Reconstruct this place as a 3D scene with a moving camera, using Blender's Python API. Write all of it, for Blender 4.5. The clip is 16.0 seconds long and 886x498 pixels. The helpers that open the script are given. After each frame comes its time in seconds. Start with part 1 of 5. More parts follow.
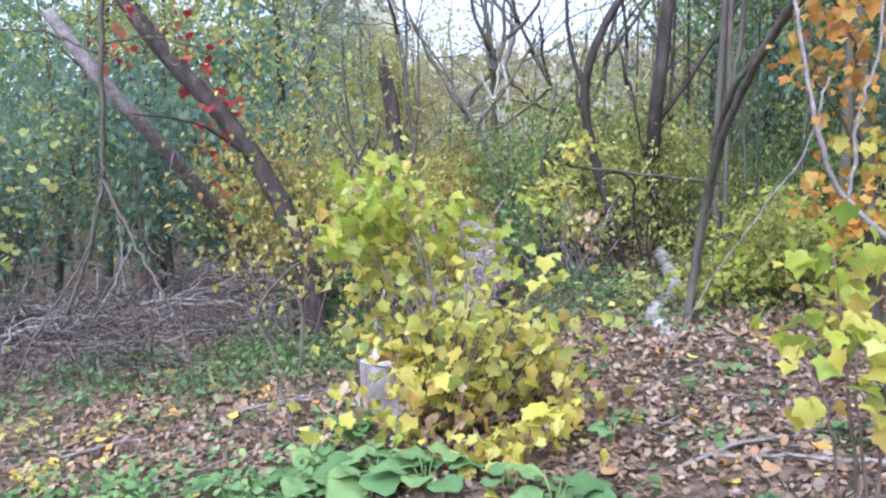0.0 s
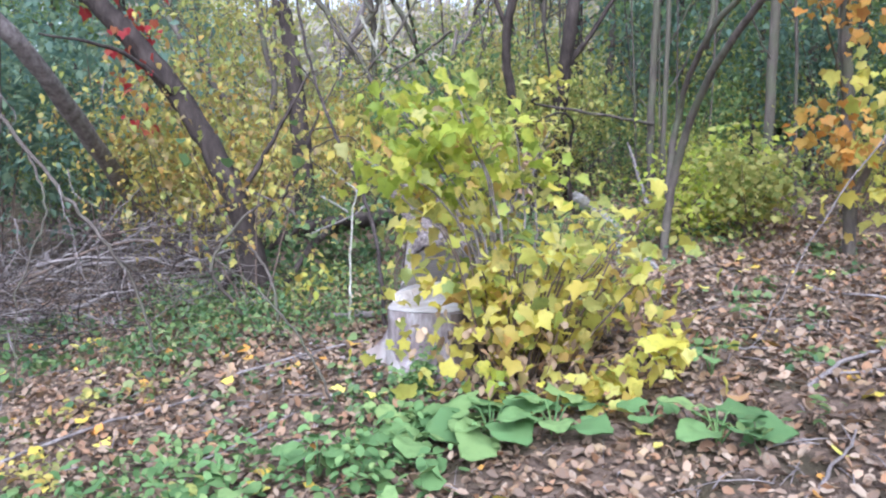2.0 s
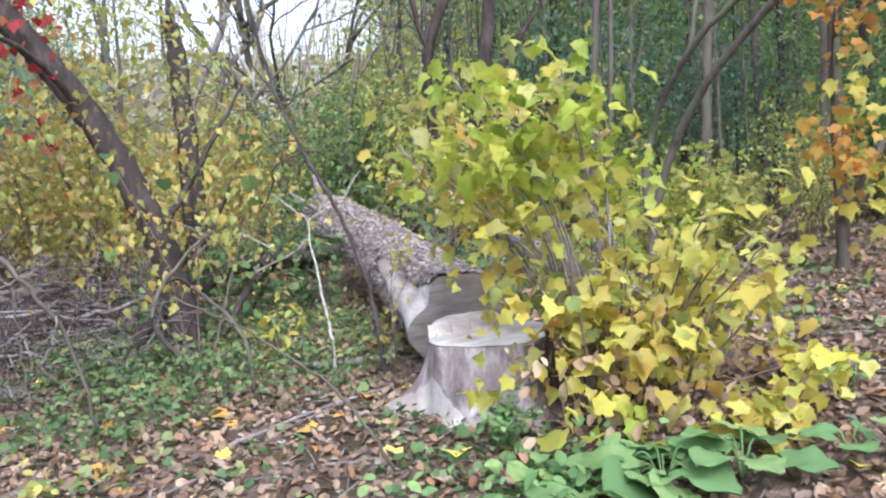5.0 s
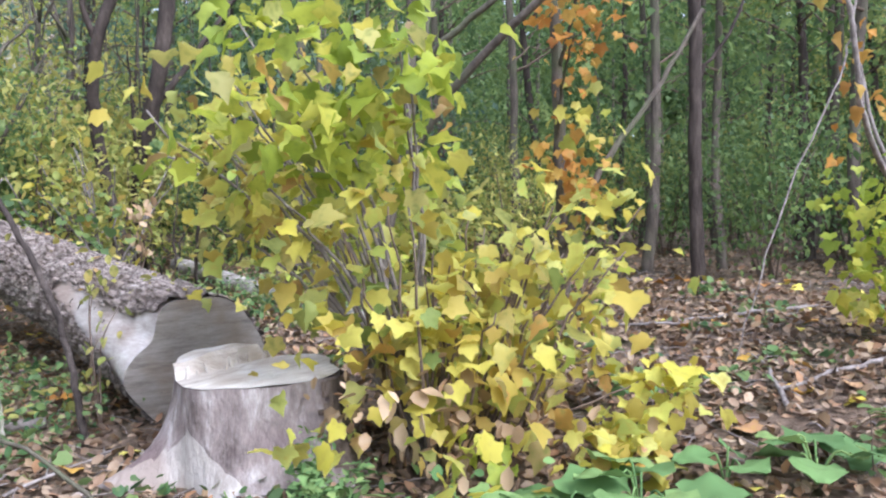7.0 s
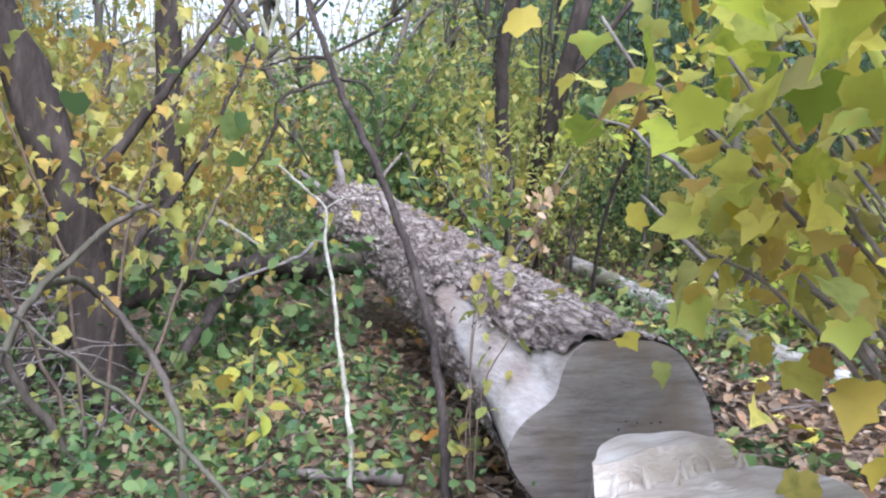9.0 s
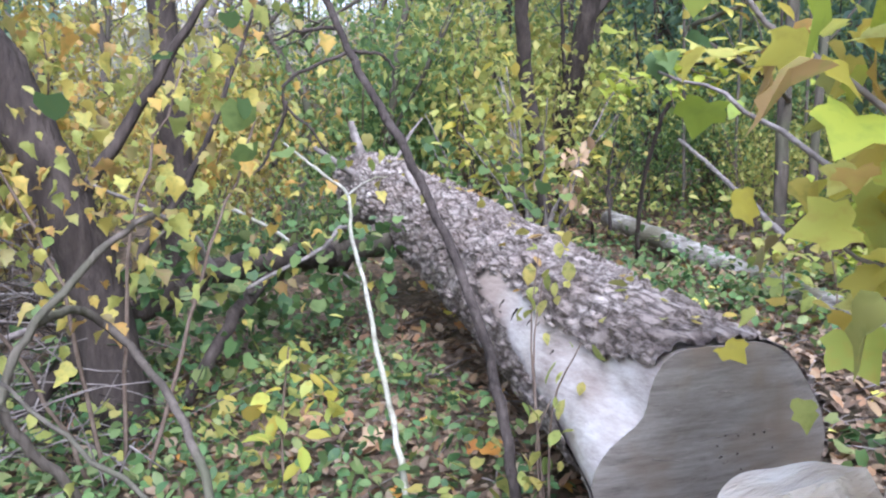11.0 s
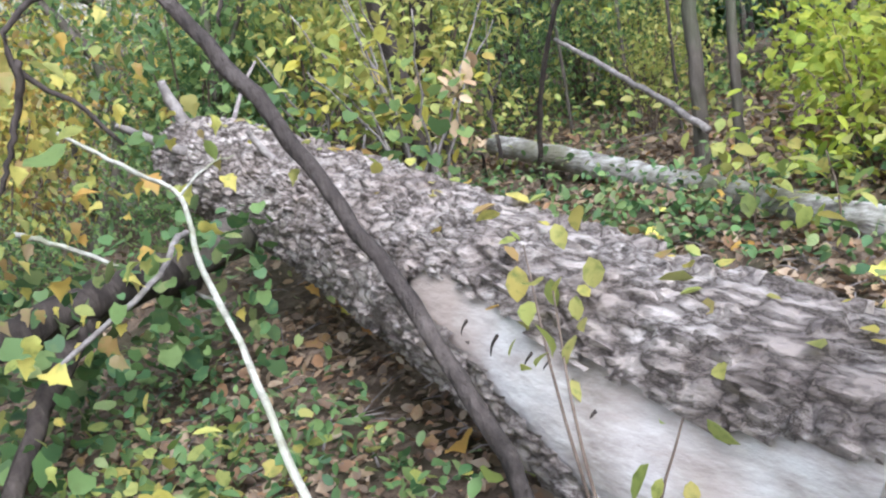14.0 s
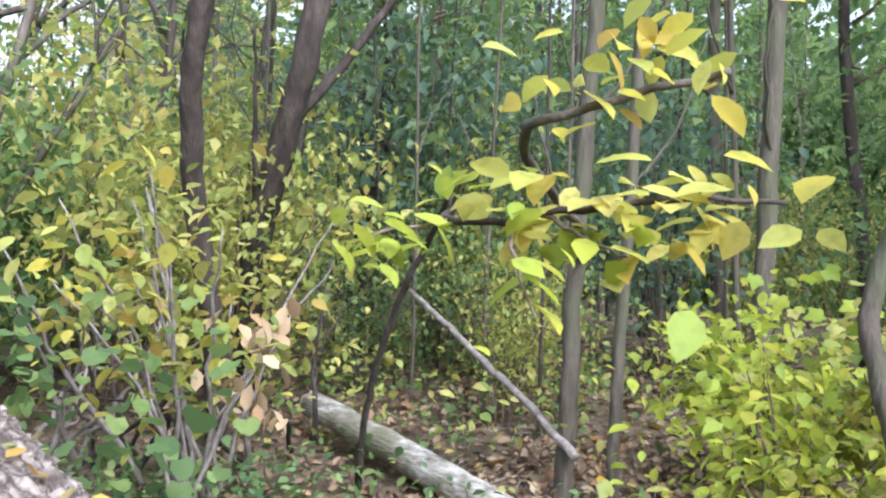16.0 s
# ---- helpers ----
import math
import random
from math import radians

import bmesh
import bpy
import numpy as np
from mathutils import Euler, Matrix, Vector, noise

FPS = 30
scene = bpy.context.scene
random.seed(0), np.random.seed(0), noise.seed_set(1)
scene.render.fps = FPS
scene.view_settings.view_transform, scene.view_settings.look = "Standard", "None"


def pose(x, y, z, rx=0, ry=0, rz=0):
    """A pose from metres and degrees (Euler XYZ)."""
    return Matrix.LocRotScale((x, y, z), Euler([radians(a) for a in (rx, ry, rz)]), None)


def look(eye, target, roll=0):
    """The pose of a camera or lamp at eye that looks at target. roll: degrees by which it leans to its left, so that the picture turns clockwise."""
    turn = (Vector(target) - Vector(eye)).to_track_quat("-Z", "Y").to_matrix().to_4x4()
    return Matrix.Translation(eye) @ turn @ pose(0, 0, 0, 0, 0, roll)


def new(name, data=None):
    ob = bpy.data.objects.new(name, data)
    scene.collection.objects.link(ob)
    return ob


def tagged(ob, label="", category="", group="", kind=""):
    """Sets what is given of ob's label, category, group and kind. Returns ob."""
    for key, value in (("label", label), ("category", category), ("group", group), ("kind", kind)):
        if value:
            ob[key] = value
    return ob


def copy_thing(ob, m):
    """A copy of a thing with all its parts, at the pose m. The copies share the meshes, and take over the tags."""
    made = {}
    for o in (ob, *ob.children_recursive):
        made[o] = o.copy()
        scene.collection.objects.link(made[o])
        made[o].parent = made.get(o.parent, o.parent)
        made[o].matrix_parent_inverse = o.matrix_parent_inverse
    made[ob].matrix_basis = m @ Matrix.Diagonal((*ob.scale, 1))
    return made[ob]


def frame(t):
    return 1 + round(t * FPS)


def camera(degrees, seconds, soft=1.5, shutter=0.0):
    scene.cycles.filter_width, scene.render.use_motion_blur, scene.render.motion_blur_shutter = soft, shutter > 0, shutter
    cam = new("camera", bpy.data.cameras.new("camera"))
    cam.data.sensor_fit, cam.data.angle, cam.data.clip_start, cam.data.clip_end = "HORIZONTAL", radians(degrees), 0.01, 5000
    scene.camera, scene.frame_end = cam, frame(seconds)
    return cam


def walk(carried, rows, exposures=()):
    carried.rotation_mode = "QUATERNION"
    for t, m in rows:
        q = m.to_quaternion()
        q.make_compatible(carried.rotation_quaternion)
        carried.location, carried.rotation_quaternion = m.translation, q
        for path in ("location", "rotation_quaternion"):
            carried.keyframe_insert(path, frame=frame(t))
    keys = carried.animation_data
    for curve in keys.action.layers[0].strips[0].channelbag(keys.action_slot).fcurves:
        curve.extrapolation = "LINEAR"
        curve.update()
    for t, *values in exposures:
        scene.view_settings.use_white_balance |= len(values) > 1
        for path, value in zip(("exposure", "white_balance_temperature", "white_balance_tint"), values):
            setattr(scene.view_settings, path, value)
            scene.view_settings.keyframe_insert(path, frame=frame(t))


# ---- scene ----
cam = camera(58.3, 16.0, soft=2.2)
PATH = [
    (0, (0.016, -0.119, 1.467), (0.011, 1.877, 1.328), -0.6),
    (0.5, (-0.456, -0.07, 1.453), (-0.394, 1.923, 1.299), -1.1),
    (1, (-0.902, 0.202, 1.34), (-0.784, 2.189, 1.141), -1.6),
    (1.5, (-1.237, 0.354, 1.304), (-0.924, 2.319, 1.107), -0.4),
    (2, (-1.582, 0.535, 1.273), (-1.083, 2.457, 1.031), -0.9),
    (2.5, (-1.808, 0.92, 1.215), (-1.237, 2.825, 1.003), -0.7),
    (3, (-2.022, 1.16, 1.184), (-1.37, 3.047, 1.071), 0.5),
    (5.5, (-2.75, 2.202, 0.867), (-1.668, 3.881, 0.77), -0.9),
    (6, (-2.863, 2.522, 0.772), (-1.53, 4.012, 0.717), 2.1),
    (6.5, (-2.809, 2.776, 0.78), (-1.202, 3.967, 0.744), 0.8),
    (7, (-2.607, 3.123, 0.776), (-0.97, 4.271, 0.772), -0.8),
    (7.5, (-2.453, 3.431, 0.789), (-0.953, 4.754, 0.821), 1.0),
    (8, (-2.222, 3.761, 0.824), (-0.889, 5.25, 0.888), 1.8),
    (8.5, (-1.942, 4.108, 0.847), (-1.005, 5.874, 0.918), 3.2),
    (9, (-1.815, 4.458, 0.843), (-0.865, 6.217, 0.797), 4.9),
    (11.5, (-1.697, 4.882, 0.995), (-0.788, 6.655, 0.812), -0.4),
    (12, (-1.692, 4.916, 0.983), (-0.752, 6.67, 0.789), -1.2),
    (12.5, (-1.553, 5.139, 0.982), (-0.591, 6.871, 0.713), -4.4),
    (13, (-1.445, 5.455, 0.999), (-0.585, 7.234, 0.69), -5.8),
    (13.5, (-1.367, 5.806, 1.024), (-0.192, 7.384, 0.662), -6.3),
    (14, (-1.267, 6.009, 1.061), (-0.074, 7.57, 0.689), -9.5),
    (14.5, (-0.966, 6.244, 1.182), (0.301, 7.764, 0.893), -5.5),
    (15, (-0.773, 6.417, 1.204), (0.59, 7.88, 1.169), 0.9),
    (15.5, (-0.543, 6.597, 1.292), (0.909, 7.967, 1.423), 2.0),
    (16, (-0.311, 6.809, 1.331), (1.197, 8.117, 1.451), 2.8),
]
walk(cam, [(t, look(eye, target, roll)) for t, eye, target, roll in PATH],
     exposures=[(0.0, 1.24, 5120, 19), (6.5, 1.24, 5540, 16), (9.0, 1.18, 5420, 16), (12.5, 1.44, 5250, 18), (14.0, 1.36, 5480, 10), (16.0, 1.54, 5620, 11)])

# ---- light: an overcast autumn day ----
world = bpy.data.worlds.new("overcast_sky")
scene.world = world
world.use_nodes = True
wn, wl = world.node_tree.nodes, world.node_tree.links
wn.clear()
sky = wn.new("ShaderNodeTexSky")
sky.sky_type, sky.sun_disc = "NISHITA", False
sky.sun_elevation, sky.sun_rotation = radians(48), radians(200)
sky.air_density, sky.dust_density = 1.0, 4.0
pale = wn.new("ShaderNodeHueSaturation")
pale.inputs["Saturation"].default_value = 0.35
wbg = wn.new("ShaderNodeBackground")
wbg.inputs["Strength"].default_value = 0.19
wout = wn.new("ShaderNodeOutputWorld")
wl.new(sky.outputs[0], pale.inputs["Color"])
wl.new(pale.outputs[0], wbg.inputs["Color"])
wl.new(wbg.outputs[0], wout.inputs["Surface"])
sun = new("sun", bpy.data.lights.new("sun", "SUN"))
sun.data.energy, sun.data.angle, sun.data.color = 0.7, radians(25), (1.0, 0.965, 0.91)
sun.matrix_world = look((-6, -14, 20), (0, 6, 0))

# ---- materials ----
rng = np.random.default_rng(7)


def mat_base(name):
    m = bpy.data.materials.new(name)
    m.use_nodes = True
    n, l = m.node_tree.nodes, m.node_tree.links
    n.clear()
    out = n.new("ShaderNodeOutputMaterial")
    return m, n, l, out


def ramp(n, stops, mode="LINEAR"):
    r = n.new("ShaderNodeValToRGB")
    r.color_ramp.interpolation = mode
    els = r.color_ramp.elements
    while len(els) < len(stops):
        els.new(0.5)
    for e, (p, c) in zip(els, stops):
        e.position, e.color = p, (*c, 1)
    return r


def spread(cols):
    k = max(1, len(cols) - 1)
    return [(i / k, c) for i, c in enumerate(cols)]


def surface(name, cols, scale=8.0, stretch=(1, 1, 1), rough=0.9, bump=0.4, fine=60.0, stain=None, spec=0.25, depth=0.02, cells=0.0, crack=None):
    """A matt natural surface: two scales of noise in colour, fine relief."""
    m, n, l, out = mat_base(name)
    tc = n.new("ShaderNodeTexCoord")
    mp = n.new("ShaderNodeMapping")
    mp.inputs["Scale"].default_value = stretch
    l.new(tc.outputs["Object"], mp.inputs["Vector"])
    a = n.new("ShaderNodeTexNoise")
    a.inputs["Scale"].default_value, a.inputs["Detail"].default_value, a.inputs["Roughness"].default_value = scale, 8, 0.68
    l.new(mp.outputs[0], a.inputs["Vector"])
    r = ramp(n, [(0.28 + 0.44 * p, c) for p, c in spread(cols)])
    l.new(a.outputs["Fac"], r.inputs["Fac"])
    colour = r.outputs["Color"]
    if stain:
        b = n.new("ShaderNodeTexNoise")
        b.inputs["Scale"].default_value, b.inputs["Detail"].default_value = scale * 0.22, 4
        l.new(tc.outputs["Object"], b.inputs["Vector"])
        rb = ramp(n, [(0.46, (0, 0, 0)), (0.62, (1, 1, 1))])
        l.new(b.outputs["Fac"], rb.inputs["Fac"])
        mx = n.new("ShaderNodeMixRGB")
        l.new(rb.outputs["Color"], mx.inputs["Fac"])
        l.new(colour, mx.inputs["Color1"])
        mx.inputs["Color2"].default_value = (*stain, 1)
        colour = mx.outputs["Color"]
    f = n.new("ShaderNodeTexNoise")
    f.inputs["Scale"].default_value, f.inputs["Detail"].default_value = fine, 6
    l.new(mp.outputs[0], f.inputs["Vector"])
    height = f.outputs["Fac"]
    if cells:
        v = n.new("ShaderNodeTexVoronoi")
        v.feature = "DISTANCE_TO_EDGE"
        v.inputs["Scale"].default_value = cells
        warp = n.new("ShaderNodeVectorMath")
        warp.operation = "MULTIPLY_ADD"
        warp.inputs[1].default_value = (0.11, 0.11, 0.11)
        l.new(a.outputs["Color"], warp.inputs[0])
        l.new(mp.outputs[0], warp.inputs[2])
        l.new(warp.outputs[0], v.inputs["Vector"])
        rv = ramp(n, [(0.0, (0, 0, 0)), (0.05, (0.4, 0.4, 0.4)), (0.24, (1, 1, 1))])
        l.new(v.outputs["Distance"], rv.inputs["Fac"])
        ad = n.new("ShaderNodeMath")
        ad.operation = "MULTIPLY_ADD"
        ad.inputs[1].default_value = 0.5
        l.new(rv.outputs["Color"], ad.inputs[0])
        l.new(f.outputs["Fac"], ad.inputs[2])
        height = ad.outputs[0]
        if crack:
            mc = n.new("ShaderNodeMixRGB")
            l.new(rv.outputs["Color"], mc.inputs["Fac"])
            mc.inputs["Color1"].default_value = (*crack, 1)
            l.new(colour, mc.inputs["Color2"])
            colour = mc.outputs["Color"]
    bp = n.new("ShaderNodeBump")
    bp.inputs["Strength"].default_value, bp.inputs["Distance"].default_value = bump, depth
    l.new(height, bp.inputs["Height"])
    p = n.new("ShaderNodeBsdfPrincipled")
    p.inputs["Roughness"].default_value = rough
    p.inputs["Specular IOR Level"].default_value = spec
    l.new(colour, p.inputs["Base Color"])
    l.new(bp.outputs[0], p.inputs["Normal"])
    l.new(p.outputs[0], out.inputs["Surface"])
    return m


def leafy(name, cols, through_light=0.52, rough=0.55, spot=None):
    """Leaves: each takes its own colour from the palette, light comes through."""
    m, n, l, out = mat_base(name)
    geo, info = n.new("ShaderNodeNewGeometry"), n.new("ShaderNodeObjectInfo")
    ad = n.new("ShaderNodeMath")
    ad.operation = "ADD"
    l.new(geo.outputs["Random Per Island"], ad.inputs[0])
    l.new(info.outputs["Random"], ad.inputs[1])
    fr = n.new("ShaderNodeMath")
    fr.operation = "FRACT"
    l.new(ad.outputs[0], fr.inputs[0])
    r = ramp(n, spread(cols))
    l.new(fr.outputs[0], r.inputs["Fac"])
    tc = n.new("ShaderNodeTexCoord")
    no = n.new("ShaderNodeTexNoise")
    no.inputs["Scale"].default_value, no.inputs["Detail"].default_value = 28, 3
    sh = n.new("ShaderNodeVectorMath")
    l.new(tc.outputs["Object"], sh.inputs[0])
    l.new(info.outputs["Location"], sh.inputs[1])
    l.new(sh.outputs[0], no.inputs["Vector"])
    rn = ramp(n, [(0.5, (0, 0, 0)), (0.82, (1, 1, 1))])
    l.new(no.outputs["Fac"], rn.inputs["Fac"])
    mx = n.new("ShaderNodeMixRGB")
    l.new(rn.outputs["Color"], mx.inputs["Fac"])
    l.new(r.outputs["Color"], mx.inputs["Color1"])
    c = spot or tuple(0.72 * v for v in cols[len(cols) // 2])
    mx.inputs["Color2"].default_value = (*c, 1)
    p = n.new("ShaderNodeBsdfPrincipled")
    p.inputs["Roughness"].default_value, p.inputs["Specular IOR Level"].default_value = rough, 0.3
    t = n.new("ShaderNodeBsdfTranslucent")
    s = n.new("ShaderNodeMixShader")
    s.inputs["Fac"].default_value = through_light
    l.new(mx.outputs[0], p.inputs["Base Color"])
    l.new(mx.outputs[0], t.inputs["Color"])
    l.new(p.outputs[0], s.inputs[1])
    l.new(t.outputs[0], s.inputs[2])
    l.new(s.outputs[0], out.inputs["Surface"])
    return m


M_SOIL = surface("leaf_mould", [(0.05, 0.036, 0.026), (0.12, 0.085, 0.06), (0.2, 0.145, 0.105), (0.3, 0.235, 0.18)], 14, rough=0.95, bump=0.8, fine=45, stain=(0.075, 0.06, 0.035), cells=16)
# crack tint: the bark's dark seams, deepened for shade the shallow plates don't cast
M_LOGBARK = surface("flaky_log_bark", [(0.2, 0.16, 0.14), (0.35, 0.295, 0.265), (0.44, 0.385, 0.35), (0.54, 0.49, 0.455)], 14, (1, 0.4, 1), bump=0.9, fine=55, stain=(0.3, 0.245, 0.215), depth=0.02, cells=21, crack=(0.12, 0.094, 0.082))
M_BAREWOOD = surface("debarked_wood", [(0.22, 0.18, 0.155), (0.42, 0.37, 0.34), (0.58, 0.55, 0.52), (0.67, 0.65, 0.63)], 8, (1, 0.35, 1), rough=0.75, bump=0.6, fine=36, stain=(0.36, 0.29, 0.25), depth=0.014)
M_STUMPWOOD = surface("weathered_stump_wood", [(0.09, 0.068, 0.064), (0.28, 0.235, 0.22), (0.56, 0.52, 0.5)], 9, (1, 1, 0.45), rough=0.8, bump=0.8, fine=40, stain=(0.2, 0.15, 0.145))
M_ROOT = surface("torn_root_wood", [(0.26, 0.215, 0.19), (0.46, 0.42, 0.385), (0.6, 0.57, 0.54)], 9, (1, 1, 0.4), rough=0.8, bump=0.6, fine=40, stain=(0.34, 0.28, 0.245))
M_STUMPBARK = surface("stump_bark", [(0.05, 0.038, 0.03), (0.13, 0.1, 0.08), (0.23, 0.18, 0.15)], 16, (1, 1, 0.3), bump=1.0, fine=50)
M_FRESH = surface("pale_sawn_wood", [(0.34, 0.285, 0.23), (0.58, 0.52, 0.46), (0.72, 0.68, 0.62), (0.79, 0.76, 0.71)], 9, (0.5, 3, 1), rough=0.85, bump=0.9, fine=45, stain=(0.42, 0.34, 0.26), depth=0.02)
M_TRUNK = surface("grey_brown_bark", [(0.045, 0.037, 0.03), (0.1, 0.083, 0.068), (0.18, 0.152, 0.128)], 11, (1, 1, 0.25), bump=0.9, fine=34, stain=(0.1, 0.1, 0.065))
M_DARKBARK = surface("dark_wet_bark", [(0.02, 0.016, 0.014), (0.055, 0.043, 0.037), (0.11, 0.088, 0.076)], 12, (1, 1, 0.3), bump=0.9, fine=40)
M_POLEBARK = surface("dead_pole_bark", [(0.022, 0.018, 0.016), (0.065, 0.052, 0.046), (0.13, 0.107, 0.096)], 16, (1, 1, 0.5), bump=0.9, fine=60, stain=(0.05, 0.04, 0.036))
M_GREYTWIG = surface("dead_grey_wood", [(0.1, 0.085, 0.077), (0.22, 0.19, 0.175), (0.37, 0.335, 0.315)], 14, bump=0.5, fine=50)
M_WHITESTICK = surface("bleached_stick", [(0.17, 0.155, 0.12), (0.38, 0.36, 0.3), (0.54, 0.52, 0.46)], 18, bump=0.6, fine=50, stain=(0.24, 0.24, 0.15))
M_BIRCH = surface("birch_bark", [(0.05, 0.045, 0.04), (0.2, 0.18, 0.16), (0.42, 0.4, 0.37), (0.56, 0.54, 0.51)], 11, (1, 0.6, 2), bump=0.8, fine=30, stain=(0.14, 0.13, 0.09))
M_TWIG = surface("brown_twigs", [(0.07, 0.05, 0.038), (0.15, 0.11, 0.085), (0.23, 0.18, 0.14)], 12, bump=0.4, fine=40)

GREEN = [(0.08, 0.14, 0.06), (0.13, 0.21, 0.08), (0.19, 0.28, 0.095), (0.26, 0.34, 0.11)]
# deep green, lifted and blued to carry the haze over the left woods
DEEP = [(0.11, 0.185, 0.145), (0.15, 0.24, 0.175), (0.2, 0.29, 0.185), (0.26, 0.34, 0.19)]
LIME = [(0.28, 0.37, 0.06), (0.42, 0.49, 0.06), (0.52, 0.55, 0.08), (0.33, 0.43, 0.08), (0.58, 0.54, 0.09), (0.38, 0.47, 0.06)]
YELLOW = [(0.64, 0.57, 0.08), (0.7, 0.65, 0.15), (0.58, 0.5, 0.07), (0.66, 0.65, 0.2), (0.4, 0.48, 0.1), (0.6, 0.5, 0.09), (0.5, 0.34, 0.1), (0.66, 0.62, 0.14), (0.5, 0.55, 0.1)]
YLIME = [(0.3, 0.36, 0.09), (0.45, 0.46, 0.13), (0.56, 0.51, 0.17), (0.22, 0.3, 0.08), (0.52, 0.42, 0.12), (0.36, 0.42, 0.11)]
ORANGE = [(0.52, 0.22, 0.045), (0.6, 0.3, 0.06), (0.55, 0.36, 0.08), (0.42, 0.17, 0.045), (0.55, 0.42, 0.1)]
RED = [(0.4, 0.04, 0.045), (0.3, 0.03, 0.035), (0.45, 0.12, 0.06), (0.4, 0.2, 0.08)]
DRY = [(0.3, 0.2, 0.11), (0.42, 0.3, 0.18), (0.5, 0.38, 0.25), (0.36, 0.2, 0.1)]
LITTER = [(0.09, 0.062, 0.045), (0.18, 0.125, 0.085), (0.28, 0.2, 0.135), (0.37, 0.285, 0.2), (0.22, 0.135, 0.085), (0.33, 0.185, 0.095), (0.42, 0.33, 0.235), (0.13, 0.095, 0.07), (0.31, 0.215, 0.12), (0.23, 0.17, 0.125), (0.1, 0.07, 0.05)]
L_GREEN, L_DEEP, L_LIME = leafy("green_leaves", GREEN), leafy("hazed_deep_green_leaves", DEEP), leafy("lime_leaves", LIME)
L_YELLOW, L_YLIME, L_ORANGE = leafy("yellow_leaves", YELLOW, spot=(0.5, 0.41, 0.09)), leafy("yellow_green_leaves", YLIME), leafy("orange_leaves", ORANGE)
L_RED, L_DRY = leafy("red_creeper_leaves", RED), leafy("dry_leaves", DRY, 0.2, 0.8)
L_LITTER = leafy("fallen_leaves", LITTER, 0.08, 0.75)
L_AUTUMN = leafy("yellow_and_orange_leaves", [(0.46, 0.4, 0.1), (0.6, 0.5, 0.12), (0.54, 0.32, 0.08), (0.36, 0.24, 0.1), (0.34, 0.38, 0.1), (0.64, 0.55, 0.14), (0.28, 0.2, 0.11), (0.42, 0.44, 0.12), (0.3, 0.34, 0.1)], 0.45)
# haze over the far slope is put into these pale, greyed leaf colours
L_HILL = leafy("haze_paled_autumn_leaves", [(0.3, 0.3, 0.23), (0.4, 0.36, 0.28), (0.46, 0.39, 0.32), (0.34, 0.35, 0.25), (0.4, 0.4, 0.29)], 0.3, 0.8)
L_IVY = leafy("ground_ivy_leaves", [(0.05, 0.1, 0.045), (0.08, 0.16, 0.06), (0.13, 0.22, 0.075), (0.2, 0.28, 0.095), (0.085, 0.15, 0.065), (0.31, 0.34, 0.13)], 0.3)
L_BURDOCK = leafy("burdock_leaves", [(0.1, 0.185, 0.065), (0.135, 0.245, 0.085), (0.175, 0.29, 0.1), (0.25, 0.34, 0.115)], 0.22, 0.85)

# ---- the ground and how things are made ----
def smooth(a, b, v):
    t = np.clip((v - a) / (b - a), 0, 1)
    return t * t * (3 - 2 * t)


def ground(x, y):
    x, y = np.asarray(x, float), np.asarray(y, float)
    r = np.hypot(x, y - 4)
    z = -0.28 + 0.91 * np.tanh(x / 7) + 0.033 * np.clip(y, -10, 16)
    z = z + 11 * smooth(22, 85, r) * smooth(-0.5, 0.5, (y - 4) / np.maximum(r, 0.1) - 0.1)
    z = z + 0.035 * np.sin(1.7 * x + 0.6) * np.sin(1.3 * y + 1.1) + 0.018 * np.sin(4.1 * x + 2 * y)
    return z


def G(x, y):
    return float(ground(x, y))


ORIGIN = {}


def thing(name, at, label, category, group="", kind=""):
    ob = new(name)
    ob.location = at
    ob.empty_display_size = 0.1
    ORIGIN[ob.name] = np.array(at, float)
    return tagged(ob, label, category, group, kind)


def mesh_of(name, verts, faces, material, smooth_shade=True):
    me = bpy.data.meshes.new(name)
    verts = np.asarray(verts, np.float32)
    if isinstance(faces, np.ndarray):
        k = faces.shape[1]
        me.vertices.add(len(verts))
        me.vertices.foreach_set("co", verts.ravel())
        me.loops.add(faces.size)
        me.loops.foreach_set("vertex_index", faces.astype(np.int32).ravel())
        me.polygons.add(len(faces))
        me.polygons.foreach_set("loop_start", np.arange(0, faces.size, k, dtype=np.int32))
        me.update(calc_edges=True)
    else:
        me.from_pydata(verts.tolist(), [], faces)
    me.polygons.foreach_set("use_smooth", np.full(len(me.polygons), smooth_shade))
    me.materials.append(material)
    me.update()
    return me


def part(name, geo, material, parent=None, label="", smooth_shade=True):
    """Links one mesh, given in world places, as a part of its thing."""
    verts, faces = geo
    at = ORIGIN[parent.name] if parent else np.zeros(3)
    ob = new(name, mesh_of(name, np.asarray(verts) - at, faces, material, smooth_shade))
    if parent:
        ob.parent = parent
    ORIGIN[ob.name] = at
    return tagged(ob, label)


def curve_through(pts, n):
    """A smooth line of n places through the given ones (Catmull-Rom)."""
    p = np.asarray(pts, float)
    if len(p) == 2:
        return p[0] + (p[1] - p[0]) * np.linspace(0, 1, n)[:, None]
    q = np.vstack([2 * p[0] - p[1], p, 2 * p[-1] - p[-2]])
    s = np.linspace(0, len(p) - 1 - 1e-6, n)
    i = s.astype(int)
    t = (s - i)[:, None]
    a, b, c, d = q[i], q[i + 1], q[i + 2], q[i + 3]
    return 0.5 * (2 * b + (c - a) * t + (2 * a - 5 * b + 4 * c - d) * t ** 2 + (3 * b - a - 3 * c + d) * t ** 3)


